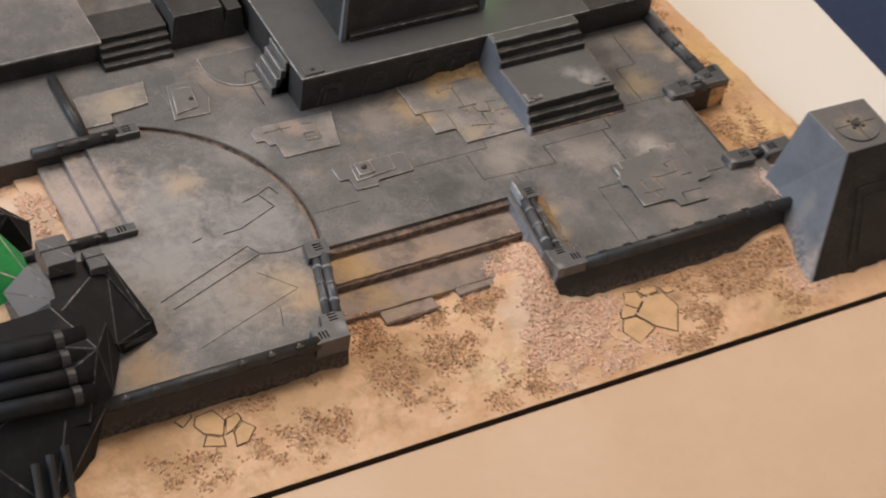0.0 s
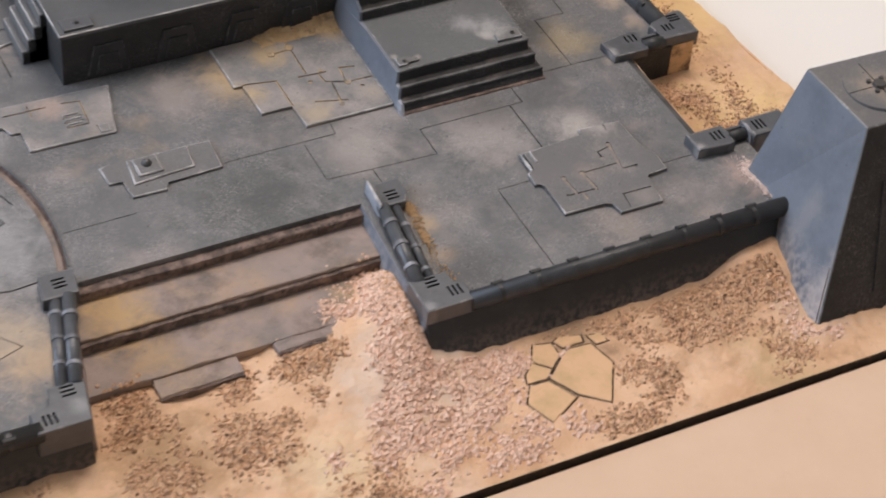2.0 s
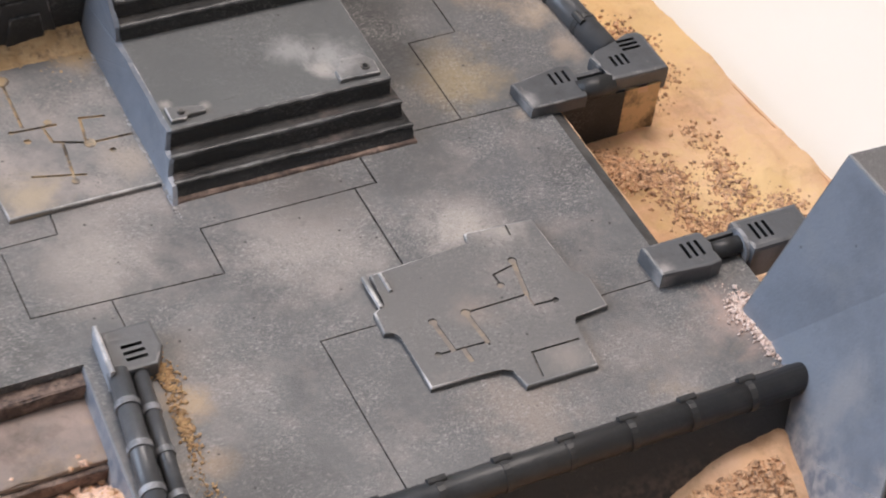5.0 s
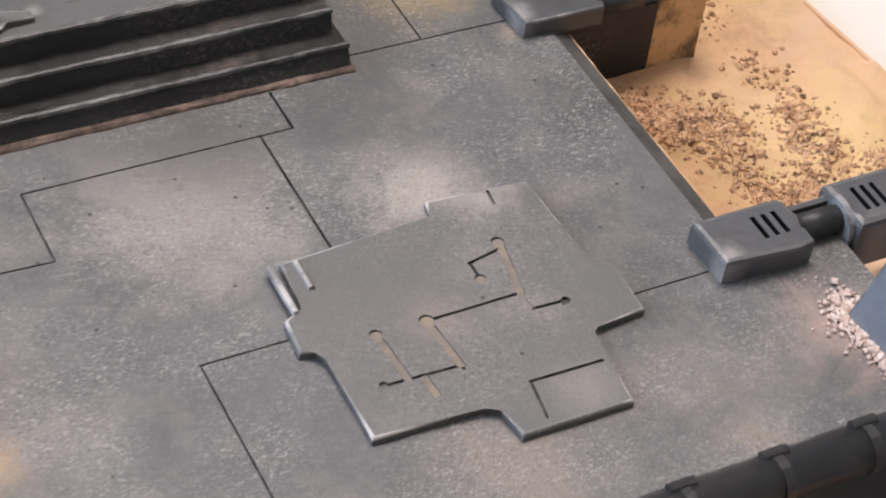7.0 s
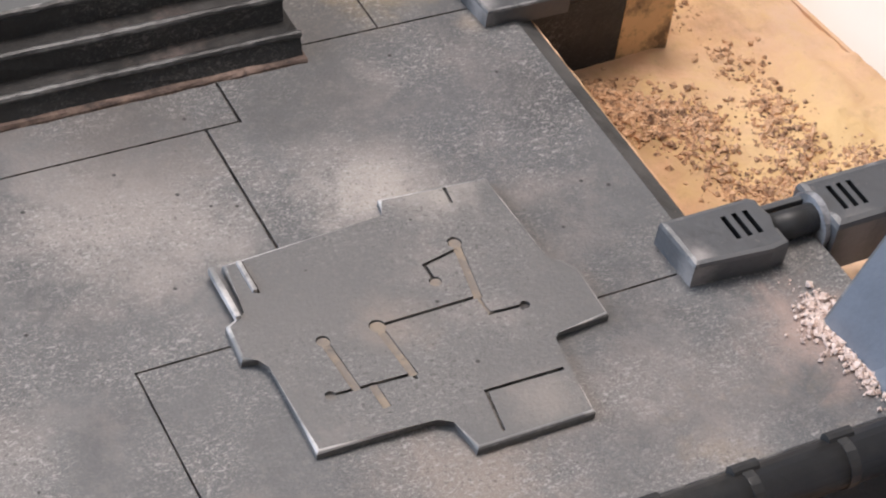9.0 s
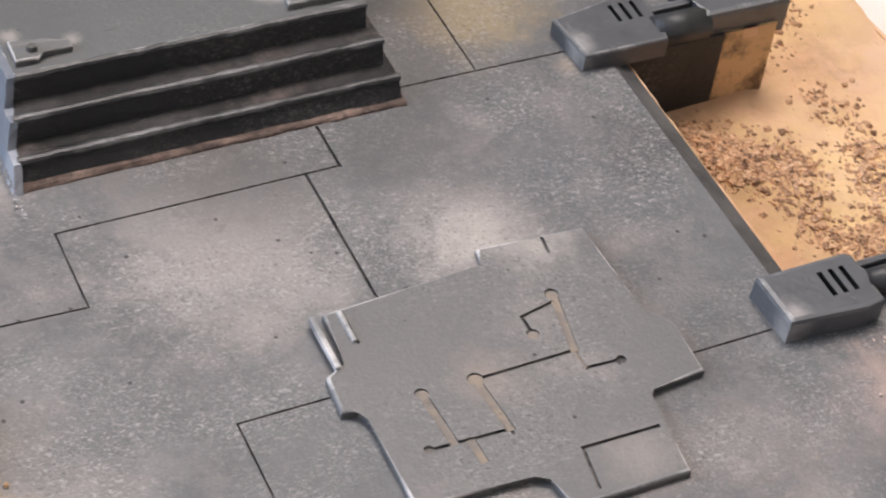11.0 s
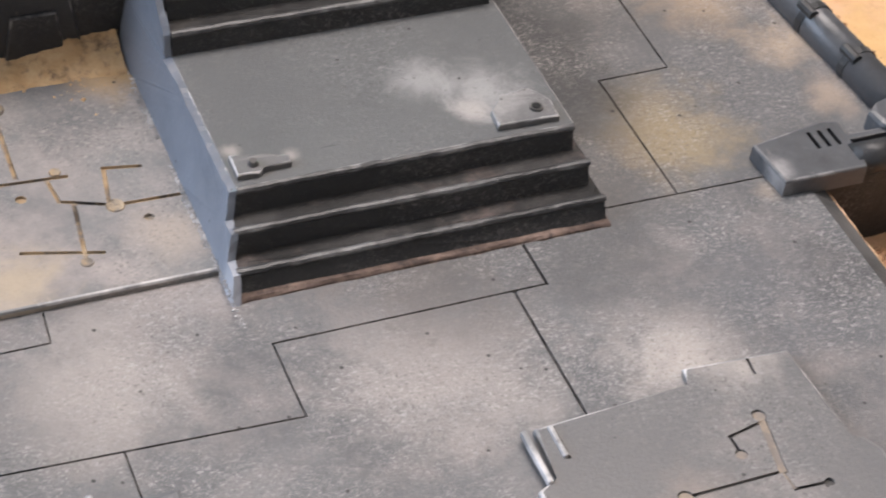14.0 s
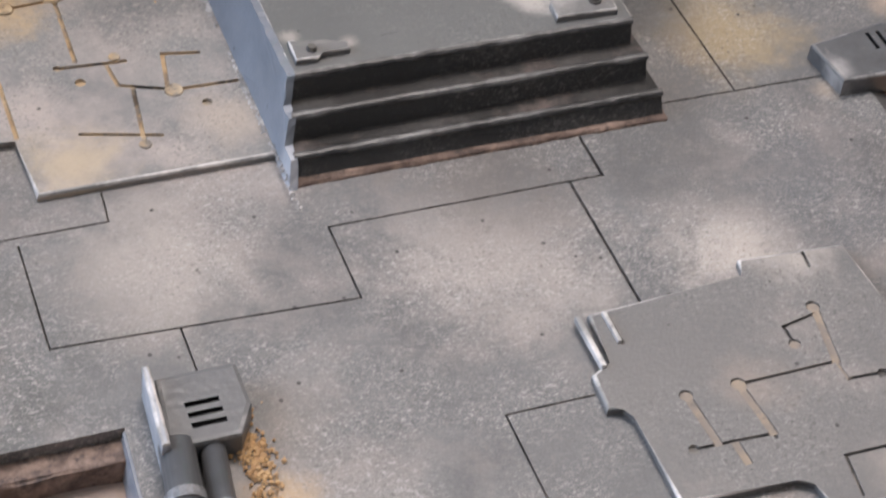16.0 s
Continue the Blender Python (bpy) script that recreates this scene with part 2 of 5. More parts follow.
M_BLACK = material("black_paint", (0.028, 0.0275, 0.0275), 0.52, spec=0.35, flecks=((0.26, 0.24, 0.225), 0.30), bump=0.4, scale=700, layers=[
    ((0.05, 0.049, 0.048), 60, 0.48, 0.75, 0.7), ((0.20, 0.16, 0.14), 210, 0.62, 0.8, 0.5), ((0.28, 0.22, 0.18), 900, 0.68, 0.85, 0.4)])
M_WALL = material("dark_wall_paint", (0.026, 0.026, 0.027), 0.5, bump=0.4, scale=700, splash=(-0.024, -0.010, (0.34, 0.25, 0.20), 0.42, 330), layers=[
    ((0.06, 0.056, 0.052), 40, 0.48, 0.75, 0.7), ((0.24, 0.18, 0.135), 300, 0.62, 0.8, 0.5)])
# grey with the west window's blue light put into its colour
M_BLUELIT = material("blue_lit_grey", (0.18, 0.198, 0.232), 0.45, bump=0.2, scale=900, pits=0.5, splash=(-0.022, 0.004, (0.52, 0.47, 0.44), 0.85, 240), layers=[
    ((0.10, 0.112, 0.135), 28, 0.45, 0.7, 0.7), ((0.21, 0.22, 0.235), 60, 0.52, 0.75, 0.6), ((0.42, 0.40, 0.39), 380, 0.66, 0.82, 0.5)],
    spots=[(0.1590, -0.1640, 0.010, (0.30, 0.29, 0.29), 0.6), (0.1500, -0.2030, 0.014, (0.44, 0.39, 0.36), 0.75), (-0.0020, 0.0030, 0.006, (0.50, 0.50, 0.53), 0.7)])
M_RAIL = material("rail_paint", (0.10, 0.102, 0.107), 0.33, bump=0.25, scale=600, layers=[
    ((0.055, 0.055, 0.057), 80, 0.45, 0.7, 0.75), ((0.34, 0.30, 0.28), 300, 0.62, 0.80, 0.6)],
    spots=[(0.1390, -0.0915, 0.006, (0.42, 0.38, 0.36), 0.8), (0.1365, 0.0020, 0.006, (0.40, 0.38, 0.37), 0.8), (-0.0475, -0.0540, 0.005, (0.38, 0.38, 0.40), 0.7), (-0.0560, -0.1450, 0.005, (0.34, 0.33, 0.33), 0.6), (0.1800, -0.0950, 0.006, (0.3, 0.28, 0.26), 0.6), (-0.2380, -0.1400, 0.008, (0.30, 0.29, 0.28), 0.6)])
M_PIPE = material("pipe_paint", (0.036, 0.0355, 0.0355), 0.40, spec=0.4, bump=0.25, scale=600, layers=[
    ((0.07, 0.068, 0.066), 90, 0.48, 0.7, 0.7), ((0.28, 0.25, 0.23), 300, 0.64, 0.82, 0.45)])
M_NOSE = material("rubbed_nose", (0.038, 0.037, 0.037), 0.42, bump=0.3, scale=700, layers=[((0.20, 0.195, 0.19), 60, 0.48, 0.66, 0.8), ((0.02, 0.02, 0.02), 200, 0.54, 0.68, 0.7)])
M_BLADE = material("bare_blue_grey_edge", (0.30, 0.31, 0.335), 0.4, layers=[((0.50, 0.50, 0.53), 70, 0.44, 0.60, 0.85), ((0.14, 0.14, 0.15), 240, 0.55, 0.70, 0.6)])
M_CLAMP = material("rubbed_clamp_ring", (0.15, 0.15, 0.155), 0.33, layers=[((0.42, 0.42, 0.44), 90, 0.46, 0.62, 0.8), ((0.05, 0.05, 0.05), 240, 0.54, 0.70, 0.6)])
M_PILLAR = material("grimy_sand_wall", (0.62, 0.38, 0.18), 0.8, bump=0.5, scale=500, layers=[((0.75, 0.50, 0.26), 30, 0.42, 0.62, 0.8), ((0.10, 0.065, 0.04), 70, 0.50, 0.62, 0.85), ((0.12, 0.08, 0.05), 300, 0.58, 0.72, 0.6)])
M_SOOTY = material("sooty_bevel", (0.085, 0.084, 0.083), 0.55, bump=0.3, scale=900, layers=[((0.15, 0.145, 0.14), 40, 0.46, 0.66, 0.8), ((0.035, 0.034, 0.033), 60, 0.50, 0.66, 0.8), ((0.40, 0.34, 0.28), 500, 0.62, 0.74, 0.5)])
M_SLOT = material("slot_black", (0.006, 0.006, 0.006), 0.8)
M_LINE = material("panel_line_wash", (0.055, 0.051, 0.048), 0.8, layers=[((0.20, 0.185, 0.17), 110, 0.42, 0.56, 0.9)])
M_SAND = material("sand_paint", (0.70, 0.42, 0.24), 0.8, bump=0.8, scale=420, layers=[
    ((0.82, 0.54, 0.34), 20, 0.40, 0.60, 0.85), ((0.84, 0.58, 0.42), 14, 0.52, 0.68, 0.7), ((0.40, 0.215, 0.11), 34, 0.54, 0.70, 0.65),
    ((0.22, 0.12, 0.07), 120, 0.60, 0.76, 0.5), ((0.14, 0.08, 0.045), 420, 0.64, 0.78, 0.5)],
    spots=[(-0.075, -0.165, 0.05, (0.74, 0.57, 0.44), 0.8), (-0.205, -0.165, 0.045, (0.42, 0.255, 0.125), 0.75), (-0.135, -0.200, 0.030, (0.78, 0.58, 0.36), 0.85), (0.02, -0.165, 0.030, (0.28, 0.18, 0.10), 0.75),
           (0.09, -0.175, 0.04, (0.44, 0.27, 0.15), 0.7), (-0.40, -0.175, 0.06, (0.46, 0.28, 0.14), 0.75), (-0.28, -0.175, 0.05, (0.52, 0.34, 0.18), 0.6), (0.165, -0.025, 0.03, (0.34, 0.20, 0.08), 0.75),
           # bright yellow spots put the strong light on the east sand into colour
           (0.205, -0.05, 0.050, (0.80, 0.55, 0.26), 0.85), (0.21, 0.05, 0.060, (0.80, 0.55, 0.26), 0.85), (0.15, -0.20, 0.03, (0.55, 0.40, 0.28), 0.7), (-0.41, 0.06, 0.05, (0.66, 0.52, 0.42), 0.85), (0.11, -0.225, 0.03, (0.62, 0.42, 0.22), 0.8)])
M_STEP = material("sandy_step", (0.20, 0.17, 0.15), 0.65, bump=0.5, scale=700, layers=[
    ((0.38, 0.28, 0.235), 26, 0.36, 0.58, 0.85), ((0.50, 0.32, 0.17), 18, 0.52, 0.68, 0.6), ((0.09, 0.065, 0.05), 30, 0.50, 0.68, 0.8), ((0.04, 0.03, 0.025), 300, 0.60, 0.76, 0.5)],
    spots=[(-0.200, -0.075, 0.026, (0.56, 0.36, 0.16), 0.85), (-0.190, -0.105, 0.022, (0.50, 0.32, 0.16), 0.7), (-0.075, -0.105, 0.020, (0.52, 0.35, 0.19), 0.8), (-0.110, -0.070, 0.030, (0.30, 0.24, 0.21), 0.6)])
# rusty brown, also used where steps have shadow put into colour
M_FOOT = material("rusty_shaded_brown", (0.13, 0.088, 0.07), 0.75, bump=0.8, scale=900, layers=[((0.34, 0.24, 0.19), 120, 0.45, 0.62, 0.8), ((0.04, 0.03, 0.028), 260, 0.50, 0.66, 0.9)])
# both gravels: layers put stone highlights and shaded gaps into the colour
M_GRAVEL = material("gravel_paint", (0.60, 0.355, 0.20), 0.85, layers=[((0.80, 0.53, 0.33), 300, 0.46, 0.60, 0.8), ((0.13, 0.065, 0.038), 420, 0.50, 0.60, 0.85)])
M_CHALK = material("pale_gravel_paint", (0.74, 0.48, 0.34), 0.85, layers=[((0.90, 0.66, 0.51), 400, 0.44, 0.60, 0.8), ((0.20, 0.10, 0.065), 420, 0.53, 0.64, 0.8)])
M_PALE = material("pale_crumbs", (0.70, 0.54, 0.46), 0.85, layers=[((0.86, 0.72, 0.64), 400, 0.44, 0.60, 0.8), ((0.22, 0.12, 0.09), 420, 0.54, 0.66, 0.7)])
M_DRIFT = material("ochre_drift", (0.50, 0.32, 0.155), 0.85, bump=0.8, scale=500, layers=[((0.62, 0.43, 0.24), 120, 0.45, 0.6, 0.8), ((0.14, 0.09, 0.06), 160, 0.54, 0.66, 0.8), ((0.10, 0.075, 0.06), 500, 0.58, 0.70, 0.6)])
M_CRUMB = material("ochre_crumbs", (0.46, 0.29, 0.15), 0.85, layers=[((0.6, 0.4, 0.2), 400, 0.45, 0.6, 0.8), ((0.15, 0.08, 0.04), 260, 0.54, 0.68, 0.8)])
M_MUD = material("dry_mud_paint", (0.74, 0.46, 0.25), 0.7, bump=0.3, scale=300, layers=[((0.52, 0.34, 0.16), 40, 0.45, 0.65, 0.7), ((0.35, 0.2, 0.1), 260, 0.64, 0.8, 0.5)])
M_CRACK = material("crack_dark", (0.04, 0.025, 0.016), 0.9, layers=[((0.10, 0.06, 0.035), 200, 0.5, 0.7, 0.8)])
M_TAN = material("tan_board_paint", (0.74, 0.515, 0.35), 0.7, bump=0.25, scale=160, layers=[
    ((0.80, 0.58, 0.41), 9, 0.4, 0.65, 0.7), ((0.66, 0.44, 0.28), 6, 0.5, 0.75, 0.6), ((0.62, 0.42, 0.28), 130, 0.60, 0.78, 0.35)])
M_TABLE = material("cream_tabletop", (0.92, 0.88, 0.82), 0.45, layers=[((0.89, 0.84, 0.77), 4, 0.4, 0.7, 0.5)])
M_BLUE = material("blue_carpet", (0.055, 0.085, 0.17), 0.95, bump=0.5, scale=300, layers=[((0.04, 0.065, 0.14), 60, 0.4, 0.7, 0.6)])
M_ROOM = material("room_paint", (0.72, 0.68, 0.62), 0.9, layers=[((0.68, 0.64, 0.58), 2, 0.4, 0.7, 0.5)])
M_GREEN = material("green_crystal", (0.03, 0.35, 0.10), 0.25, layers=[((0.02, 0.2, 0.06), 120, 0.45, 0.65, 0.6)])
M_LEAD = material("gunmetal", (0.12, 0.115, 0.11), 0.35, 0.7, bump=0.2, layers=[((0.3, 0.29, 0.28), 300, 0.6, 0.8, 0.5)])


# ---- building helpers ----
def wobble(bm, amount=0.00016, step=0.004, seed=0.0):
    """Cuts long edges up and shifts their points a little, for hand-cast edges."""
    for _ in range(5):
        long = [e for e in bm.edges if e.calc_length() > step]
        if not long:
            break
        bmesh.ops.subdivide_edges(bm, edges=long, cuts=1)
    for v in bm.verts:
        v.co += (noise.noise_vector(v.co * 330 + Vector((seed, 0, 0))) + 0.6 * noise.noise_vector(v.co * 900)) * amount
    return bm


def part(name, bm, mat, parent=None, label="", smooth=False):
    me = bpy.data.meshes.new(name)
    bmesh.ops.recalc_face_normals(bm, faces=bm.faces)
    bm.to_mesh(me)
    bm.free()
    me.materials.append(mat)
    me.materials.append(M_DARKEDGE if mat in (M_BLACK, M_WALL, M_PIPE, M_MODEL) else mat if mat in (M_STEP, M_FOOT, M_SAND, M_MUD, M_TAN, M_TABLE, M_ROOM, M_CRACK) else M_RAILEDGE if mat in (M_RAIL, M_BLUELIT) else M_EDGE)
    if smooth:
        for p in me.polygons:
            p.use_smooth = True
    ob = new(name, me)
    if parent:
        ob.parent = parent
    if label:
        ob["label"] = label
    return ob


def empty(name, label, category, group="", kind="", at=(0, 0, 0)):
    ob = new(name)
    ob.location = at
    ob.empty_display_size = 0.01
    return tagged(ob, label, category, group, kind)


def prism(points, z0, z1, bevel=0.0, bm=None, inset=0.0):
    """An upright prism over a plan outline; bevel rounds its top edge; inset flares the foot outwards."""
    bm = bm or bmesh.new()
    n = len(points)
    cx, cy = sum(p[0] for p in points) / n, sum(p[1] for p in points) / n
    low = [bm.verts.new((p[0] + inset * (1 if p[0] > cx else -1), p[1] + inset * (1 if p[1] > cy else -1), z0)) for p in points]
    top = [bm.verts.new((p[0], p[1], z1)) for p in points]
    bm.faces.new(low[::-1])
    cap = bm.faces.new(top)
    for i in range(n):
        bm.faces.new((low[i], low[(i + 1) % n], top[(i + 1) % n], top[i]))
    if bevel:
        worn = bmesh.ops.bevel(bm, geom=list(cap.edges) + [v for v in top], offset=bevel, segments=2, profile=0.6, affect="EDGES")
        for f in worn["faces"]:
            f.material_index = 1
    return bm


def rect(x0, y0, x1, y1):
    return [(x0, y0), (x1, y0), (x1, y1), (x0, y1)]


def box(x0, y0, z0, x1, y1, z1, bevel=0.0, bm=None):
    own = bmesh.new()
    bmesh.ops.create_cube(own, size=1, matrix=Matrix.LocRotScale(((x0 + x1) / 2, (y0 + y1) / 2, (z0 + z1) / 2), None, (x1 - x0, y1 - y0, z1 - z0)))
    if bevel:
        worn = bmesh.ops.bevel(own, geom=own.edges[:], offset=bevel, segments=2, profile=0.6, affect="EDGES")
        for f in worn["faces"]:
            f.material_index = 1
    if bm is None:
        return own
    me = bpy.data.meshes.new("tmp")
    own.to_mesh(me)
    own.free()
    bm.from_mesh(me)
    bpy.data.meshes.remove(me)
    return bm


def rod(a, b, r0, r1=None, sides=16, bm=None):
    """A round bar from a to b."""
    bm = bm or bmesh.new()
    a, b = Vector(a), Vector(b)
    m = Matrix.Translation((a + b) / 2) @ (b - a).to_track_quat("Z", "Y").to_matrix().to_4x4()
    bmesh.ops.create_cone(bm, cap_ends=True, segments=sides, radius1=r0, radius2=r0 if r1 is None else r1, depth=(b - a).length, matrix=m)
    return bm


def strip(points, width, z0, z1, bm=None):
    """A thin wall along a polyline in plan: used to cut panel lines."""
    bm = bm or bmesh.new()
    for (xa, ya), (xb, yb) in zip(points, points[1:]):
        d = Vector((xb - xa, yb - ya))
        d.normalize()
        s, e = Vector((-d.y, d.x)) * width / 2, d * width * 0.5
        prism([(xa - e.x - s.x, ya - e.y - s.y), (xb + e.x - s.x, yb + e.y - s.y), (xb + e.x + s.x, yb + e.y + s.y), (xa - e.x + s.x, ya - e.y + s.y)], z0, z1, bm=bm)
    return bm


def carve(ob, cutters, mat=None):
    """Cuts each cutter mesh out of ob, for good."""
    for bm in cutters:
        me = bpy.data.meshes.new("cutter")
        bmesh.ops.recalc_face_normals(bm, faces=bm.faces)
        bm.to_mesh(me)
        bm.free()
        me.materials.append(mat or ob.data.materials[0])
        tool = new("cutter", me)
        mod = ob.modifiers.new("cut", "BOOLEAN")
        mod.operation, mod.object, mod.solver, mod.use_self = "DIFFERENCE", tool, "EXACT", True
        mod.material_mode = "TRANSFER"
        dg = bpy.context.evaluated_depsgraph_get()
        done = bpy.data.meshes.new_from_object(ob.evaluated_get(dg))
        ob.modifiers.clear()
        old = ob.data
        ob.data = done
        bpy.data.meshes.remove(old)
        bpy.data.objects.remove(tool)
        bpy.data.meshes.remove(me)
    return ob


# ---- the room and the table ----
# walls and ceiling are out of view, added to enclose the light
room = [("wall_west", (-2.4, -2.6, -0.75, -2.3, 2.6, 2.4)), ("wall_east", (2.9, -2.6, -0.75, 3.0, 2.6, 2.4)),
        ("wall_north", (-2.4, 2.6, -0.75, 3.0, 2.7, 2.4)), ("wall_south", (-2.4, -2.7, -0.75, 3.0, -2.6, 2.4))]
for name, b in room:
    w = tagged(part(name, box(*b), M_ROOM), "unseen pale wall added to close the room", "wall", kind="structure")
    if name == "wall_west":
        carve(w, [box(-2.6, -0.2, 0.15, -2.1, 1.7, 1.9)])
tagged(part("ceiling", box(-2.4, -2.6, 2.4, 3.0, 2.6, 2.5), M_ROOM), "unseen pale ceiling added to close the room", "ceiling", kind="structure")
tagged(part("floor", box(-2.4, -2.6, -0.80, 3.0, 2.6, -0.75), M_BLUE), "dark blue carpet floor below the table", "floor", kind="structure")

table = empty("table", "cream white table that carries the terrain boards", "table", at=(0, 0, -0.75))
t_top = part("tabletop", box(-1.1, -1.0, -0.062, 0.372, 0.85, -0.036, 0.003), M_TABLE, table)
t_top.location = (0, 0, 0.75)
for x, y in ((-1.03, -0.93), (0.30, -0.93), (-1.03, 0.78), (0.30, 0.78)):
    part("leg", box(x - 0.03, y - 0.03, 0, x + 0.03, y + 0.03, 0.69, 0.003), M_TABLE, table)
tagged(part("terrain_board", prism([(-1.0, -0.75), (0.36, -0.75), (0.36, -0.2425), (-1.0, -0.2425)], -0.0355, -0.0262, 0.0008), M_TAN),
       "smooth tan painted board lying against the sand tile", "board")
# ---- the sand tile ----
def sand_height(x, y):
    h = -0.0225 + 0.0022 * noise.noise((x * 28, y * 28, 0.3)) + 0.0016 * noise.noise((x * 90, y * 90, 1.3)) + 0.0010 * noise.noise((x * 230, y * 230, 2.1))
    # drifts against the steps, the rail block, the tower and the walls
    for cx, cy, r, top in ((-0.072, -0.128, 0.040, 0.0085), (-0.055, -0.104, 0.016, 0.010), (-0.060, -0.125, 0.022, 0.009), (-0.066, -0.150, 0.020, 0.004), (-0.21, -0.135, 0.030, 0.003), (0.135, -0.160, 0.034, 0.010),
                           (0.160, -0.130, 0.024, 0.012), (-0.41, 0.06, 0.05, 0.012), (0.165, -0.03, 0.03, 0.004), (-0.10, -0.150, 0.05, 0.004)):
        h += top * math.exp(-((x - cx) ** 2 + (y - cy) ** 2) / (r * r) * 1.6)
    for cx, cy, r in ((0.003, -0.190, 0.038), (-0.352, -0.175, 0.034)):
        k = math.exp(-(((x - cx) ** 2 + (y - cy) ** 2) / (r * r)) ** 3)
        h = h * (1 - k) + -0.0225 * k
    edge = min(y + 0.2400, 0.03)
    return -0.0225 + (h + 0.0225) * max(0.15, min(1, edge / 0.02))


def right_edge(y):
    return 0.2385 - 0.10 * y


tile = empty("terrain_tile", "square wargame terrain tile with painted sand ground", "terrain tile")
bm = bmesh.new()
NX, NY, X0, Y0, Y1 = 430, 350, -0.56, -0.2400, 0.40
grid = []
for j in range(NY + 1):
    y = Y0 + (Y1 - Y0) * (j / NY)
    row = []
    for i in range(NX + 1):
        x = X0 + (right_edge(y) - X0) * i / NX
        row.append(bm.verts.new((x, y, sand_height(x, y))))
    grid.append(row)
for j in range(NY):
    for i in range(NX):
        bm.faces.new((grid[j][i], grid[j][i + 1], grid[j + 1][i + 1], grid[j + 1][i]))
part("sand", bm, M_SAND, tile, smooth=True)
body = prism([(X0 + 0.0005, Y0 + 0.0005), (right_edge(Y0) - 0.0005, Y0 + 0.0005), (right_edge(Y1) - 0.0005, Y1), (X0 + 0.0005, Y1)], -0.036, -0.0285)
part("tile_body", body, M_CRACK, tile, "dark edge of the tile")
part("front_rim", box(X0, Y0, -0.036, right_edge(Y0) - 0.0002, Y0 + 0.0012, -0.0231, 0.0003), M_CRACK, tile)
part("east_rim", prism([(right_edge(Y0) - 0.0012, Y0 + 0.0012), (right_edge(Y0), Y0 + 0.0012), (right_edge(Y1), Y1), (right_edge(Y1) - 0.0012, Y1)], -0.036, -0.0231), M_SAND, tile)

# ---- the raised deck ----
OUT = [(-0.0575, -0.1455), (0.172, -0.1455), (0.172, -0.088), (0.1445, -0.088), (0.1445, 0.0005), (0.186, 0.0005), (0.186, 0.39), (-0.44, 0.39), (-0.44, 0.113),
       (-0.343, 0.113), (-0.343, 0.0125), (-0.44, 0.0125), (-0.44, -0.1455), (-0.2375, -0.1455), (-0.2155, -0.0565), (-0.0525, -0.0565)]
deck = empty("deck_platform", "weathered grey raised deck of the terrain tile", "platform")
top = part("deck", prism(OUT, -0.012, 0.0), M_DECK, deck)
LINES = [[(0.0605, -0.0525), (0.0605, -0.0135)], [(0.0687, -0.0135), (0.0687, -0.0005)], [(0.0035, -0.0135), (0.0687, -0.0135)], [(0.0035, -0.0135), (0.0035, -0.0355)],
         [(0.0035, -0.0355), (-0.0617, -0.0325)], [(-0.0617, -0.0325), (-0.0614, -0.0024)], [(-0.0350, -0.034), (-0.0350, -0.047)], [(-0.0408, 0.0092), (-0.0415, 0.0002), (-0.0614, 0.0002)],
         [(-0.0614, 0.0002), (-0.108, 0.0002)], [(0.0905, 0.006), (0.1375, 0.0055)], [(0.1118, 0.006), (0.1118, 0.0502), (0.1315, 0.0506), (0.1322, 0.09)],
         [(0.0209, -0.138), (0.0209, -0.074), (0.0405, -0.074)], [(0.1155, -0.0885), (0.1365, -0.0885)], [(-0.205, -0.020), (-0.165, -0.0195)],
         [(-0.272, -0.0625), (-0.250, -0.088)], [(-0.2705, -0.1010), (-0.2760, -0.1190)], [(-0.25, -0.088), (-0.34, -0.118)],
         [(-0.3435, -0.0755), (-0.262, -0.0455), (-0.2435, -0.0500), (-0.2285, -0.0490)], [(-0.350, -0.0655), (-0.268, -0.0345), (-0.262, -0.0455)],
         [(-0.2796, -0.0162), (-0.2652, -0.0157), (-0.2309, -0.0017)], [(-0.305, -0.0165), (-0.297, -0.0145)], [(-0.2517, 0.0107), (-0.2374, 0.0148), (-0.2309, -0.0017)],
         [(-0.2374, 0.0148), (-0.2262, 0.0197), (-0.2226, 0.0101)], [(-0.19, 0.145), (-0.19, 0.11)]]
carve(top, [strip(l, 0.0008 if k in (0, 1) else 0.0010 if k > 16 else 0.0005, -0.0010, 0.002) for k, l in enumerate(LINES)], M_LINE)
# the curved channel
AC, AR = (-0.3500, -0.0120), 0.1395


def ring(r0, r1, a0, a1, z0, z1, n=40):
    b = bmesh.new()
    rows = []
    for i in range(n + 1):
        a = radians(a0 + (a1 - a0) * i / n)
        c, s = math.cos(a), math.sin(a)
        rows.append([b.verts.new((AC[0] + r * c, AC[1] + r * s, z)) for r, z in ((r0, z0), (r1, z0), (r1, z1), (r0, z1))])
    for p, q in zip(rows, rows[1:]):
        for k in range(4):
            b.faces.new((p[k], p[(k + 1) % 4], q[(k + 1) % 4], q[k]))
    b.faces.new(rows[0])
    b.faces.new(rows[-1][::-1])
    return b


carve(top, [ring(AR - 0.0028, AR + 0.0022, -14, 70, -0.0022, 0.002)], M_FOOT)
part("channel_sand", ring(AR - 0.0026, AR + 0.0004, -14, 24, -0.0021, -0.0013), M_STEP, deck, "sand settled in the curved channel", smooth=False)
part("channel_rim", ring(AR + 0.0023, AR + 0.0036, -13, 68, -0.0005, 0.0006), M_RAIL, deck)


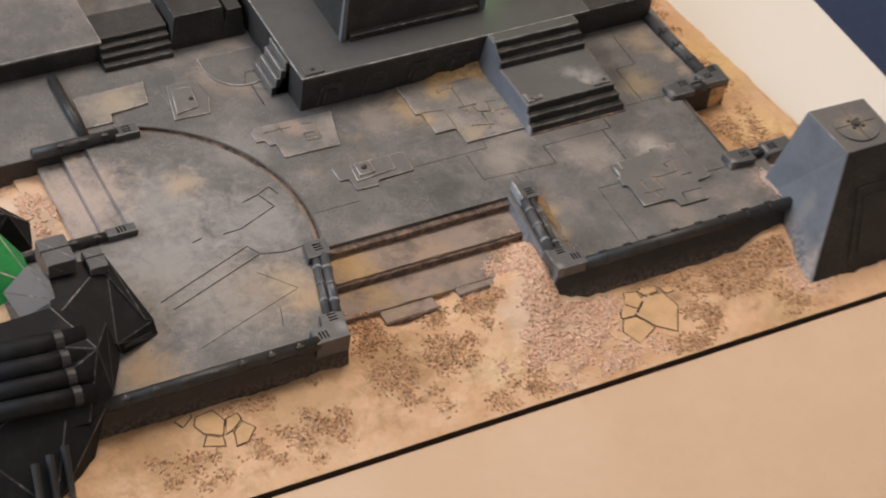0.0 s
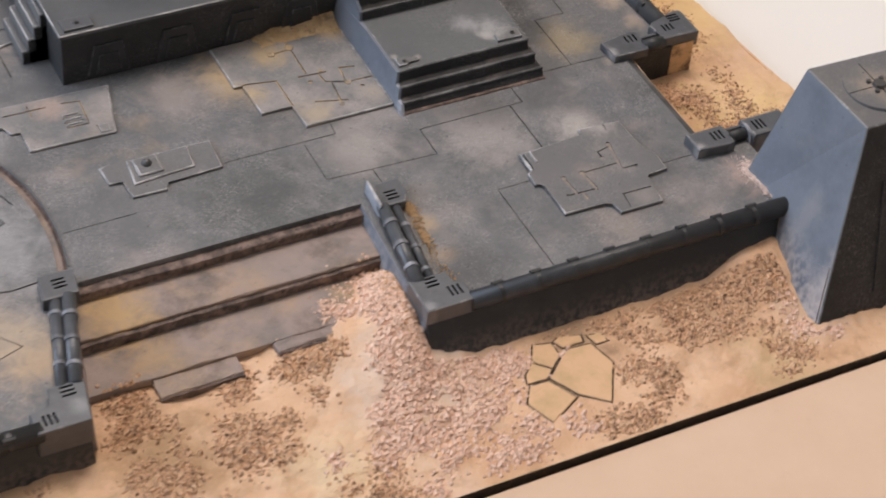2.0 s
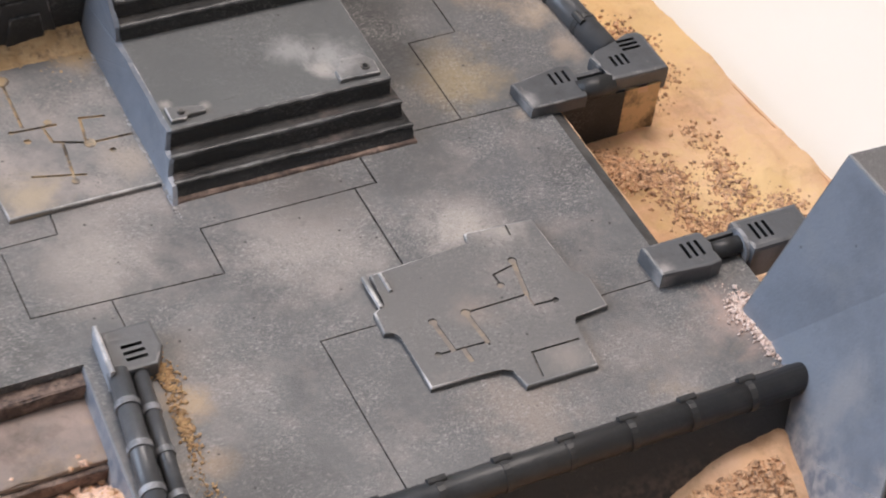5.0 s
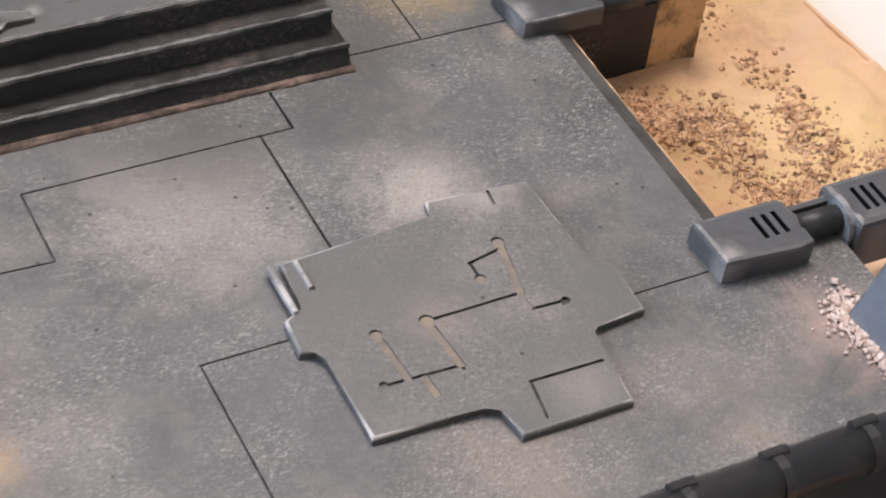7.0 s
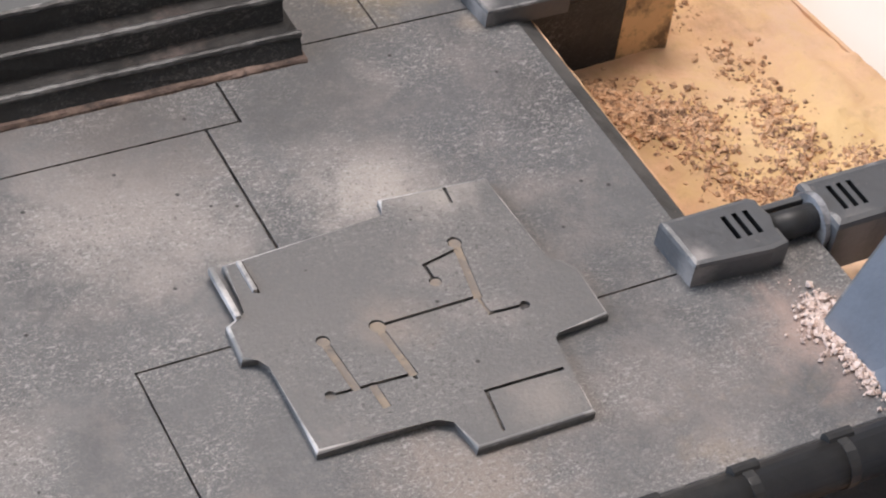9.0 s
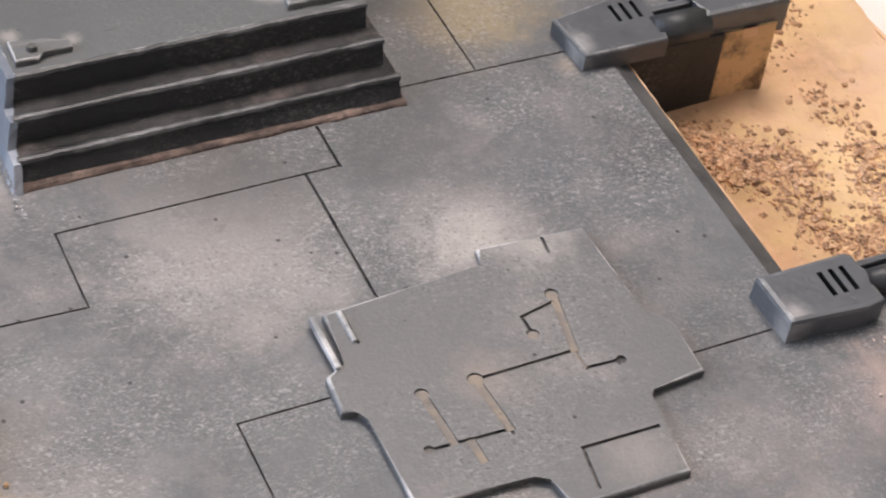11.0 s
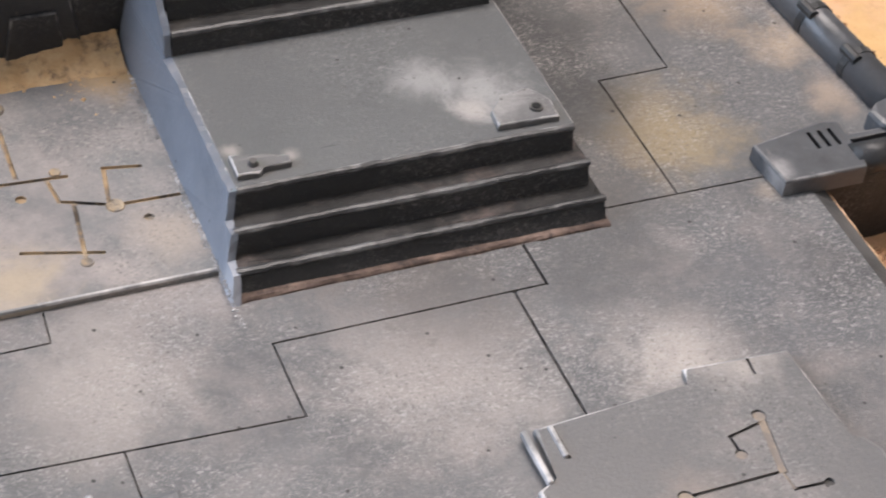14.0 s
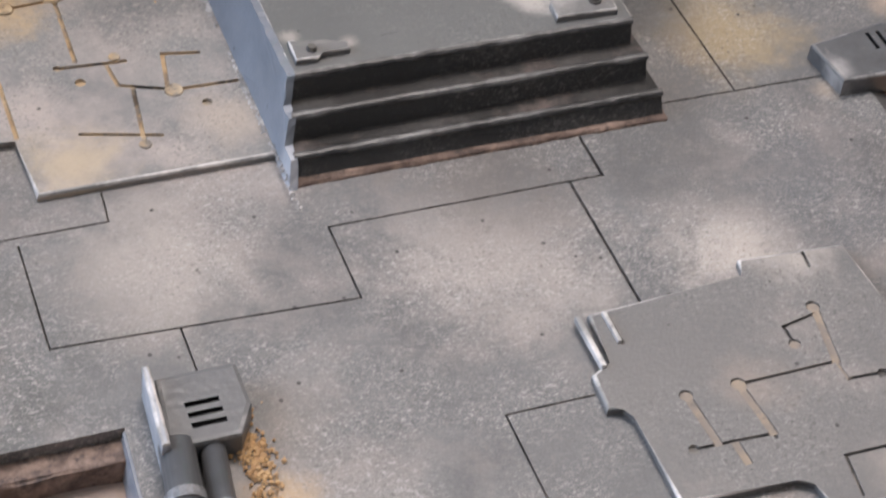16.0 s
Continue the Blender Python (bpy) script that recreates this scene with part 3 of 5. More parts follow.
# flared walls below the deck, each side a piece of its own
def flare(a, b, out, z0=-0.030, z1=-0.0005):
    """A wall from a to b in plan whose foot stands out by the vector out."""
    bm = bmesh.new()
    (xa, ya), (xb, yb) = a, b
    n = Vector(out)
    t = n.normalized() * 0.004
    pts = [(xa, ya, z1), (xb, yb, z1), (xb + n.x, yb + n.y, z0), (xa + n.x, ya + n.y, z0)]
    back = [(xa - t.x, ya - t.y, z1), (xb - t.x, yb - t.y, z1), (xb - t.x, yb - t.y, z0), (xa - t.x, ya - t.y, z0)]
    v, w = [bm.verts.new(p) for p in pts], [bm.verts.new(p) for p in back]
    bm.faces.new(v), bm.faces.new(w[::-1])
    for i in range(4):
        bm.faces.new((v[i], w[i], w[(i + 1) % 4], v[(i + 1) % 4]))
    return bm


# the rail's west wall has the window's blue put into its grey
for a, b, n, mat in (((-0.0585, -0.146), (0.178, -0.146), (0, -0.018), M_WALL), ((-0.0585, -0.146), (-0.0530, -0.057), (-0.004, 0), M_BLUELIT),
                     ((-0.445, -0.146), (-0.237, -0.146), (0, -0.010), M_WALL), ((-0.2365, -0.1465), (-0.2150, -0.057), (0.004, 0), M_STEP),
                     # the black piece stands in for the shadow below the tongue
                     ((0.148, -0.0005), (0.1772, -0.0005), (0.0, -0.001), M_BLACK), ((0.1774, -0.0004), (0.1925, -0.0004), (0.0, -0.001), M_PILLAR),
                     ((0.1868, -0.0005), (0.1868, 0.385), (0.006, 0), M_SAND), ((-0.4405, -0.146), (-0.4405, 0.0125), (-0.012, 0), M_WALL),
                     ((-0.4405, 0.113), (-0.4405, 0.38), (-0.012, 0), M_WALL), ((-0.44, 0.1125), (-0.343, 0.1125), (0, -0.004), M_WALL)):
    part("side_wall", flare(a, b, n), mat, deck)

part("edge_chamfer", flare((0.1446, -0.088), (0.1446, 0.0004), (0.0052, 0), -0.0026, -0.0001), M_SOOTY, deck, "sooty bevel of the deck edge")
part("side_wall", flare((0.1494, -0.09), (0.1494, 0.0004), (0.003, 0), -0.03, -0.0045), M_PILLAR, deck)
part("edge_ledge", wobble(box(0.1497, -0.088, -0.0060, 0.1504, 0.0000, -0.0028, 0.0002), 0.0004, 0.002), M_SAND, deck, "pale sandy ledge below the deck edge")

# ---- sunken steps of the front and of the west side ----
steps = empty("front_steps", "wide sandy steps sinking into drifted sand", "steps")
# dark brown risers carry the shadow band under the deck edge as colour
part("step", wobble(box(-0.222, -0.0625, -0.03, -0.050, -0.0562, -0.0030, 0.0006), 0.0006, 0.004), M_FOOT, steps)
part("step", wobble(box(-0.224, -0.0880, -0.03, -0.050, -0.0622, -0.0085, 0.0006), 0.0006, 0.004), M_STEP, steps)
part("step", wobble(box(-0.226, -0.0905, -0.03, -0.050, -0.0878, -0.0105, 0.0005), 0.0006, 0.004), M_FOOT, steps)
part("step", wobble(box(-0.228, -0.1180, -0.03, -0.050, -0.0903, -0.0160, 0.0006), 0.0006, 0.004), M_STEP, steps)
part("step", wobble(box(-0.195, -0.1300, -0.03, -0.150, -0.1178, -0.0178, 0.0006), 0.0006, 0.004), M_STEP, steps)
part("step_face", wobble(box(-0.1945, -0.1312, -0.03, -0.1505, -0.1295, -0.0186, 0.0004), 0.0005, 0.003), M_FOOT, steps, "dark broken front of the step")
part("step", wobble(box(-0.130, -0.1250, -0.03, -0.092, -0.1178, -0.0164, 0.0006), 0.0006, 0.004), M_STEP, steps)
part("step_face", wobble(box(-0.1295, -0.1262, -0.03, -0.0930, -0.1245, -0.0172, 0.0004), 0.0005, 0.003), M_FOOT, steps, "dark broken front of the step")
west = empty("west_steps", "shallow dusty grey steps leading down to sand", "steps")
part("step", wobble(box(-0.362, 0.0125, -0.03, -0.3428, 0.113, -0.0045, 0.0006), 0.0006, 0.004), M_DUSTY, west)
part("step", wobble(box(-0.382, 0.0125, -0.03, -0.3618, 0.113, -0.0100, 0.0006), 0.0006, 0.004), M_DUSTY, west)
for st in west.children:
    st.data.materials[1] = M_DUSTY
part("step", wobble(box(-0.402, 0.0125, -0.03, -0.3818, 0.113, -0.0160, 0.0006), 0.0006, 0.004), M_SAND, west)


# ---- raised panels on the deck ----
def panel(name, outline, z0, z1, mat, label, cuts=(), dots=(), parent=None, width=0.0009, broad=()):
    ob = part(name, prism(outline, z0, z1, 0.0007), mat, parent)
    if not parent:
        tagged(ob, label, "panel", "raised deck panels")
    cutters = [strip(c, width, z1 - 0.0007, z1 + 0.002) for c in cuts]
    cutters += [strip(c, 0.0019, z1 - 0.0007, z1 + 0.002) for c in broad]
    cutters += [rod((x, y, z1 - 0.0007), (x, y, z1 + 0.002), r, sides=14) for x, y, r in dots]
    if cutters:
        carve(ob, cutters, M_LINE if mat is not M_DUSTY else M_TANLINE)
    return ob


E_ = 0.0004
cross = [(0.0446, -0.1062), (0.0700, -0.1066), (0.0730, -0.1085), (0.0737, -0.1165), (0.1000, -0.1167), (0.1012, -0.0965), (0.1030, -0.0950), (0.1158, -0.0948),
         (0.1163, -0.0815), (0.1140, -0.0775), (0.1108, -0.0765), (0.1108, -0.0497), (0.0855, -0.0480), (0.0846, -0.0535), (0.0470, -0.0545), (0.0466, -0.0690),
         (0.0412, -0.0703), (0.0405, -0.0798), (0.0440, -0.0803), (0.0455, -0.0830)]
cross_plate = panel("cross_panel", cross, -0.0003, 0.0021, M_PLATE, "grey raised cross-shaped deck panel with engraved circuit lines",
      cuts=[[(0.0694, -0.0811), (0.0923, -0.0809)], [(0.095, -0.0653), (0.0923, -0.0809)], [(0.0923, -0.0812), (0.0925, -0.0860), (0.1005, -0.0864)], [(0.0694, -0.0811), (0.0705, -0.0961)],
            [(0.0705, -0.0950), (0.0530, -0.0943)], [(0.0575, -0.0809), (0.0585, -0.0945)], [(0.0618, -0.0945), (0.0620, -0.1005)], [(0.095, -0.0672), (0.0860, -0.0690), (0.0861, -0.0741)],
            [(0.0991, -0.1045), (0.0820, -0.1042), (0.0805, -0.1140)], [(0.0508, -0.0548), (0.0508, -0.0640)], [(0.1005, -0.0500), (0.1000, -0.0540)]],
      dots=[(0.0694, -0.0811, 0.0018), (0.095, -0.0653, 0.0016), (0.0575, -0.0809, 0.0015), (0.0861, -0.0741, 0.0014), (0.1005, -0.0864, 0.0011), (0.0530, -0.0943, 0.0012)], width=0.0008,
      broad=[[(0.0950, -0.0665), (0.0925, -0.0805)], [(0.0695, -0.0822), (0.0705, -0.0945)], [(0.0576, -0.0820), (0.0584, -0.0940)], [(0.0618, -0.0955), (0.0620, -0.1000)]])
wide = [(-0.0546, 0.0100), (0.0005, 0.0100), (0.0010, 0.0915), (-0.0790, 0.0915), (-0.0790, 0.0550), (-0.0735, 0.0550), (-0.0735, 0.0285), (-0.0548, 0.0290)]
wide_plate = panel("stair_panel", wide, -0.0003, 0.0019, M_DUSTY, "dusty grey raised panel with sand-filled engraved lines beside the stairs",
      cuts=[[(-0.0548, 0.0292), (-0.0548, 0.0515), (-0.0735, 0.0550)], [(-0.0359, 0.083), (-0.0365, 0.0516)], [(-0.0410, 0.0500), (-0.0255, 0.0490)], [(-0.0300, 0.0488), (-0.0290, 0.0410), (-0.0170, 0.0365), (-0.0005, 0.0361)],
            [(-0.0282, 0.0200), (-0.0260, 0.0400)], [(-0.0410, 0.0268), (-0.0240, 0.0222)], [(-0.0185, 0.0365), (-0.0165, 0.0495), (-0.0083, 0.0480)], [(-0.0359, 0.075), (-0.048, 0.074)]],
      dots=[(-0.0173, 0.0363, 0.0022), (-0.0110, 0.0306, 0.0012), (-0.0359, 0.0765, 0.0028), (-0.048, 0.074, 0.0024), (-0.0282, 0.0200, 0.0014), (-0.0370, 0.0440, 0.0013), (-0.0410, 0.0500, 0.0010), (-0.0275, 0.0510, 0.0014)], width=0.0011)
for x0, y0, x1, y1 in ((0.0436, -0.0695, 0.0449, -0.0550), (0.0497, -0.0640, 0.0508, -0.0552)):
    part("ridge", box(x0, y0, 0.0012, x1, y1, 0.0030, 0.0004), M_EDGE, cross_plate, "worn pale ridge")
for x, y, r in ((0.0694, -0.0811, 0.0017), (0.0950, -0.0653, 0.0014), (0.0575, -0.0809, 0.0014), (0.0861, -0.0741, 0.0013)):
    part("dust_inlay", rod((x, y - 0.0003, 0.0012), (x, y - 0.0003, 0.0019), r, sides=12), M_INLAY, cross_plate, "dust caught in the round recess")
for line in ([(0.0950, -0.0665), (0.0925, -0.0805)], [(0.0695, -0.0822), (0.0705, -0.0945)], [(0.0576, -0.0820), (0.0584, -0.0940)], [(0.0618, -0.0955), (0.0620, -0.1000)], [(0.0925, -0.0820), (0.0926, -0.0850)]):
    part("dust_line", strip(line, 0.0017, 0.0012, 0.00185), M_INLAY, cross_plate, "dust packed in the engraved line")
for x, y, r in ((-0.0173, 0.0363, 0.0026), (-0.0359, 0.0765, 0.0030), (-0.0480, 0.0740, 0.0024), (-0.0282, 0.0200, 0.0017), (-0.0275, 0.0510, 0.0016)):
    part("sand_inlay", rod((x, y, 0.0010), (x, y, 0.0022), r, r * 0.8, sides=12), M_TANLINE, wide_plate, "ochre sand caught in the round recess")
hat = empty("stacked_panel", "small stacked grey panel with a round stud", "panel", "raised deck panels")
panel("base", [(-0.1630, -0.0090), (-0.1440, -0.0095), (-0.1420, -0.0040), (-0.1100, -0.0035), (-0.1085, 0.0190), (-0.1560, 0.0200), (-0.1720, 0.0190), (-0.1712, 0.0050), (-0.1632, 0.0050)], -0.0003, 0.0016, M_PLATE, "", parent=hat)
panel("upper_step", [(-0.1590, -0.0010), (-0.1240, 0.0015), (-0.1220, 0.0180), (-0.1570, 0.0180)], 0.0015, 0.0028, M_PLATE, "", parent=hat)
panel("plinth", rect(-0.1545, 0.0030, -0.1410, 0.0165), 0.0027, 0.0042, M_PLATE, "", parent=hat)
bm = bmesh.new()
bmesh.ops.create_uvsphere(bm, u_segments=16, v_segments=10, radius=0.0027, matrix=Matrix.Translation((-0.148, 0.0105, 0.0045)))
part("stud", bm, M_LEAD, hat, "shiny round stud", smooth=True)
ribbed = panel("ribbed_panel", [(-0.2010, 0.0450), (-0.1525, 0.0440), (-0.1430, 0.0830), (-0.2100, 0.0850), (-0.2150, 0.0800), (-0.2150, 0.0690), (-0.2080, 0.0690), (-0.2060, 0.0620), (-0.2000, 0.0620)], -0.0003, 0.0016, M_DUSTY,
      "dusty grey raised panel with engraved ribs near the podium",
      cuts=[[(-0.176, 0.060), (-0.166, 0.0595)], [(-0.176, 0.064), (-0.166, 0.0635)], [(-0.176, 0.056), (-0.164, 0.0555), (-0.1625, 0.075), (-0.172, 0.0765)], [(-0.205, 0.077), (-0.182, 0.0765)], [(-0.155, 0.052), (-0.1605, 0.0520), (-0.1605, 0.0470)], [(-0.191, 0.080), (-0.191, 0.072)]])
for y in (0.0575, 0.0615, 0.0655):
    part("rib", box(-0.1752, y, 0.0012, -0.1668, y + 0.0014, 0.0024, 0.0003), M_DUSTY, ribbed)
part("corner_tab", box(-0.1605, 0.0455, 0.0012, -0.1545, 0.0520, 0.0022, 0.0003), M_DUSTY, ribbed)
panel("corner_panel", [(-0.3350, 0.1300), (-0.3120, 0.1300), (-0.3110, 0.1400), (-0.2780, 0.1420), (-0.2720, 0.1680), (-0.3330, 0.1660)], -0.0003, 0.0018, M_DUSTY, "dusty tan raised panel near the west stairs")
small = empty("stepped_panel", "grey stepped panel with a small stud on the deck", "panel", "raised deck panels")
panel("base", [(-0.2655, 0.1160), (-0.2355, 0.1145), (-0.2290, 0.1320), (-0.2320, 0.1560), (-0.2570, 0.1570)], -0.0003, 0.0015, M_PLATE, "", parent=small)
panel("upper_step", [(-0.2617, 0.1205), (-0.2420, 0.1235), (-0.2385, 0.1480), (-0.2550, 0.1510)], 0.0014, 0.0028, M_PLATE, "", parent=small)
bm = bmesh.new()
bmesh.ops.create_uvsphere(bm, u_segments=12, v_segments=8, radius=0.0020, matrix=Matrix.Translation((-0.2445, 0.1340, 0.0030)))
part("stud", bm, M_LEAD, small, smooth=True)
disc = [(-0.190 + 0.030 * math.cos(radians(a)), 0.166 + 0.030 * math.sin(radians(a))) for a in range(180, 361, 12)]
panel("round_panel", disc + [(-0.160, 0.180), (-0.220, 0.180)], -0.0003, 0.0014, M_PLATE, "half-round grey raised panel beside the podium steps", cuts=[[(-0.1952, 0.1375), (-0.1888, 0.1507), (-0.1650, 0.1500)]])

# ---- the front stairs and the podium ----
RISE, LAND, POD = 0.0059, 0.0177, 0.0350
stairs = empty("stairs", "dark stone-like stairs with a grey landing up to the podium", "stairs")


def along_x(profile, x0, x1, bm=None):
    """A bar from x0 to x1 over a closed outline in y and z."""
    bm = bm or bmesh.new()
    a, b = [bm.verts.new((x0, y, z)) for y, z in profile], [bm.verts.new((x1, y, z)) for y, z in profile]
    bm.faces.new(a), bm.faces.new(b[::-1])
    for i in range(len(profile)):
        k = (i + 1) % len(profile)
        bm.faces.new((a[i], b[i], b[k], a[k]))
    return bm


def stair_flight(x0, x1, y0, z0, n, rise, tread, skew):
    """Steps with leaning risers and round worn noses, each a part."""
    for i in range(n):
        y, z = y0 + i * tread, z0 + i * rise
        a, b = x0 + skew * i, x1 - skew * 1.6 * i
        t = z + rise
        body = along_x([(y - (0.0032 if z < 0.001 else 0.0013), z - 0.001), (y + 0.0002, t - 0.0013), (y + 0.0012, t - 0.0006), (y + 0.03, t - 0.0010), (y + 0.03, z - 0.001)], a, b)
        st = part("step", wobble(body, 0.00022, 0.003, i), M_BLACK, stairs)
        lip = along_x([(y, t - 0.0015), (y - 0.0003, t - 0.0008), (y + 0.0001, t - 0.0002), (y + 0.0008, t), (y + 0.0015, t - 0.0003), (y + 0.0012, t - 0.0012)], a - 0.0002, b + 0.0002)
        part("step_lip", wobble(lip, 0.0002, 0.0025, i), M_NOSE, st, "rubbed nose of the step")
        part("tread", wobble(along_x([(y + 0.0013, t - 0.0012), (y + 0.0013, t - 0.0004), (y + tread + 0.002, t - 0.0002), (y + tread + 0.002, t - 0.0012)], a + 0.0003, b - 0.0003), 0.00025, 0.002, i), M_GRIME, st)


stair_flight(0.0014, 0.0908, 0.0038, 0.0, 3, RISE, 0.0066, 0.0012)
foot = along_x([(-0.0002, -0.0008), (0.0001, 0.0005), (0.0006, 0.0009), (0.0050, 0.0010), (0.0050, -0.0008)], 0.0006, 0.0912)
part("step_foot", wobble(foot, 0.0004, 0.002), M_FOOT, stairs)
part("landing", prism([(0.0046, 0.0178), (0.0874, 0.0178), (0.0880, 0.072), (0.0046, 0.072)], 0.0, LAND - 0.0001, 0.0003), M_LANDING, stairs)
stair_flight(0.0052, 0.0862, 0.0672, LAND, 3, (POD - LAND) / 3, 0.0066, 0.0004)
part("upper_landing", box(0.0056, 0.0812, LAND, 0.0856, 0.0918, POD, 0.0004), M_PODTOP, stairs)
bm = bmesh.new()
side = [(-0.0010, 0.0), (0.0034, RISE), (0.0078, RISE + 0.0003), (0.0101, RISE * 2), (0.0144, RISE * 2 + 0.0003), (0.0168, LAND + 0.0004), (0.0664, LAND + 0.0004), (0.0672, LAND + 0.0060), (0.0738, LAND + 0.0118), (0.0806, POD), (0.0920, POD), (0.0920, 0.0)]
for x in (-0.0014, 0.0004):
    bm.faces.new([bm.verts.new((x + 0.0044 * min(1.0, z / 0.018), y, z - 0.0005)) for y, z in side])
bm.verts.ensure_lookup_table()
n = len(side)
for i in range(n):
    bm.faces.new((bm.verts[i], bm.verts[(i + 1) % n], bm.verts[n + (i + 1) % n], bm.verts[n + i]))
# blue window light on this west wall is part of its colour
part("side_wall", wobble(bm, 0.0003, 0.003), M_BLUELIT, stairs, "grey side wall, window blue in its colour")
# corner plates with a bolt; the west one is half broken away
west_plate = part("corner_plate", wobble(prism([(0.0060, 0.0202), (0.0110, 0.0200), (0.0126, 0.0218), (0.0190, 0.0214), (0.0192, 0.0238), (0.0110, 0.0262), (0.0062, 0.0272)], LAND - 0.0002, LAND + 0.0014, 0.0004), 0.0003, 0.002), M_PLATE, stairs)
part("bolt", rod((0.0104, 0.0228, LAND + 0.0005), (0.0104, 0.0228, LAND + 0.0026), 0.0016, 0.0009), M_LEAD, west_plate, "shiny worn bolt")
east_plate = part("corner_plate", wobble(prism([(0.0690, 0.0202), (0.0842, 0.0198), (0.0846, 0.0258), (0.0815, 0.0312), (0.0735, 0.0306), (0.0694, 0.0256)], LAND - 0.0002, LAND + 0.0016, 0.0004), 0.0002, 0.002), M_PLATE, stairs)
part("bolt", rod((0.0800, 0.0238, LAND + 0.001), (0.0800, 0.0238, LAND + 0.0021), 0.0017, 0.0015), M_LEAD, east_plate)
part("bolt_hole", rod((0.0800, 0.0238, LAND + 0.0018), (0.0800, 0.0238, LAND + 0.0023), 0.0010, 0.0010), M_SLOT, east_plate)

podium = empty("podium", "black-walled podium with a grey top and recessed niches", "podium")
part("body", prism([(-0.1655, 0.0925), (0.1020, 0.0925), (0.1020, 0.385), (-0.1655, 0.385)], -0.0005, POD - 0.0022), M_BLACK, podium)
part("top", prism([(-0.1668, 0.0915), (0.1030, 0.0915), (0.1030, 0.386), (-0.1668, 0.386)], POD - 0.0024, POD, 0.0006), M_PODTOP, podium)
for x in (-0.139, -0.098, -0.057, -0.022):
    f = part("niche_frame", prism([(x - 0.0125, 0.0), (x + 0.0125, 0.0), (x + 0.0085, 0.021), (x - 0.0085, 0.021)], -0.002, 0.0012, 0.0005), M_WALL, podium)
    f.matrix_basis = pose(0, 0.0925, 0.002, 90, 0, 0)
    part("niche_panel", prism([(x - 0.0075, 0.002), (x + 0.0075, 0.002), (x + 0.0055, 0.0150), (x - 0.0055, 0.0150)], 0.0005, 0.0022, 0.0005), M_BLACK, f)
part("corner_plate", prism(rect(-0.163, 0.094, -0.146, 0.104), POD, POD + 0.0016, 0.0004), M_RAIL, podium)
part("bolt", rod((-0.155, 0.099, POD + 0.001), (-0.155, 0.099, POD + 0.0032), 0.0022, 0.0012), M_LEAD, podium)
side_stairs = empty("side_stairs", "small dark stairs on the west side of the podium", "stairs")
for i in range(4):
    st = part("step", box(-0.1800 + 0.0038 * i, 0.1190, -0.0005, -0.1652, 0.152, 0.0078 * (i + 1), 0.0005), M_PLATE, side_stairs)
    part("cheek", box(-0.1803 + 0.0038 * i, 0.1176, -0.0005, -0.1652, 0.1189, 0.0078 * (i + 1) + 0.0004, 0.0003), M_BLACK, st, "black end face")
tagged(part("east_wall_block", prism([(0.1045, 0.101), (0.1750, 0.101), (0.1750, 0.385), (0.1045, 0.385)], -0.0005, 0.026, 0.0008), M_BLACK), "plain black wall block behind the deck", "wall block")

# ---- the great block on the podium, with its green light ----
mono = empty("monolith", "huge black angular monolith with a green glowing core on the podium", "monolith")


def frustum(x0, y0, x1, y1, z0, z1, dx, dy, bevel=0.0006):
    bm = bmesh.new()
    lo = [bm.verts.new((x, y, z0)) for x, y in rect(x0, y0, x1, y1)]
    hi = [bm.verts.new((x + (dx if x == x0 else -dx), y + (dy if y == y0 else -dy), z1)) for x, y in rect(x0, y0, x1, y1)]
    bm.faces.new(lo[::-1]), bm.faces.new(hi)
    for i in range(4):
        bm.faces.new((lo[i], lo[(i + 1) % 4], hi[(i + 1) % 4], hi[i]))
    if bevel:
        worn = bmesh.ops.bevel(bm, geom=bm.edges[:], offset=bevel, segments=2, profile=0.6, affect="EDGES")
        for f in worn["faces"]:
            f.material_index = 1
    return bm


part("body", frustum(-0.1165, 0.1250, 0.0160, 0.2600, POD - 0.0005, 0.120, 0.016, 0.016, 0.001), M_BLACK, mono)
# added ribs whose pale colour stands for highlights along the edges
for x in (-0.1175, 0.0130):
    part("edge_rib", frustum(x, 0.1235, x + 0.0045, 0.1285, POD - 0.0002, 0.118, 0.0008, 0.0008), M_BLUELIT, mono)
part("foot", box(-0.110, 0.1215, POD - 0.0004, 0.010, 0.1265, POD + 0.006, 0.001), M_BLACK, mono)
part("core", rod((0.0165, 0.165, POD + 0.030), (0.0205, 0.165, POD + 0.030), 0.012, 0.009, 20), M_GREEN, mono, "green glowing core")
gl = bpy.data.lights.new("core_light", "POINT")
gl.energy, gl.color, gl.shadow_soft_size = 0.012, (0.03, 1.0, 0.25), 0.008
new("core_light", gl).location = (0.034, 0.150, POD + 0.022)

# ---- far structures behind the west side ----
back = empty("rear_platform", "dark raised platform with stairs at the rear of the tile", "platform")
part("body", box(-0.435, 0.205, -0.0005, -0.295, 0.36, 0.0190, 0.0008), M_BLACK, back)
part("top", box(-0.436, 0.204, 0.0188, -0.294, 0.361, 0.0210, 0.0006), M_DECK, back)
for i in range(4):
    part("step", box(-0.296, 0.190 + 0.006 * i, -0.0005, -0.236, 0.24, 0.0052 * (i + 1), 0.0006), M_BLACK, back)
part("pillar", frustum(-0.236, 0.198, -0.185, 0.25, -0.0005, 0.032, 0.004, 0.004), M_BLACK, back)
part("pillar", frustum(-0.188, 0.198, -0.1690, 0.25, -0.0005, 0.028, 0.003, 0.003), M_WALL, back)


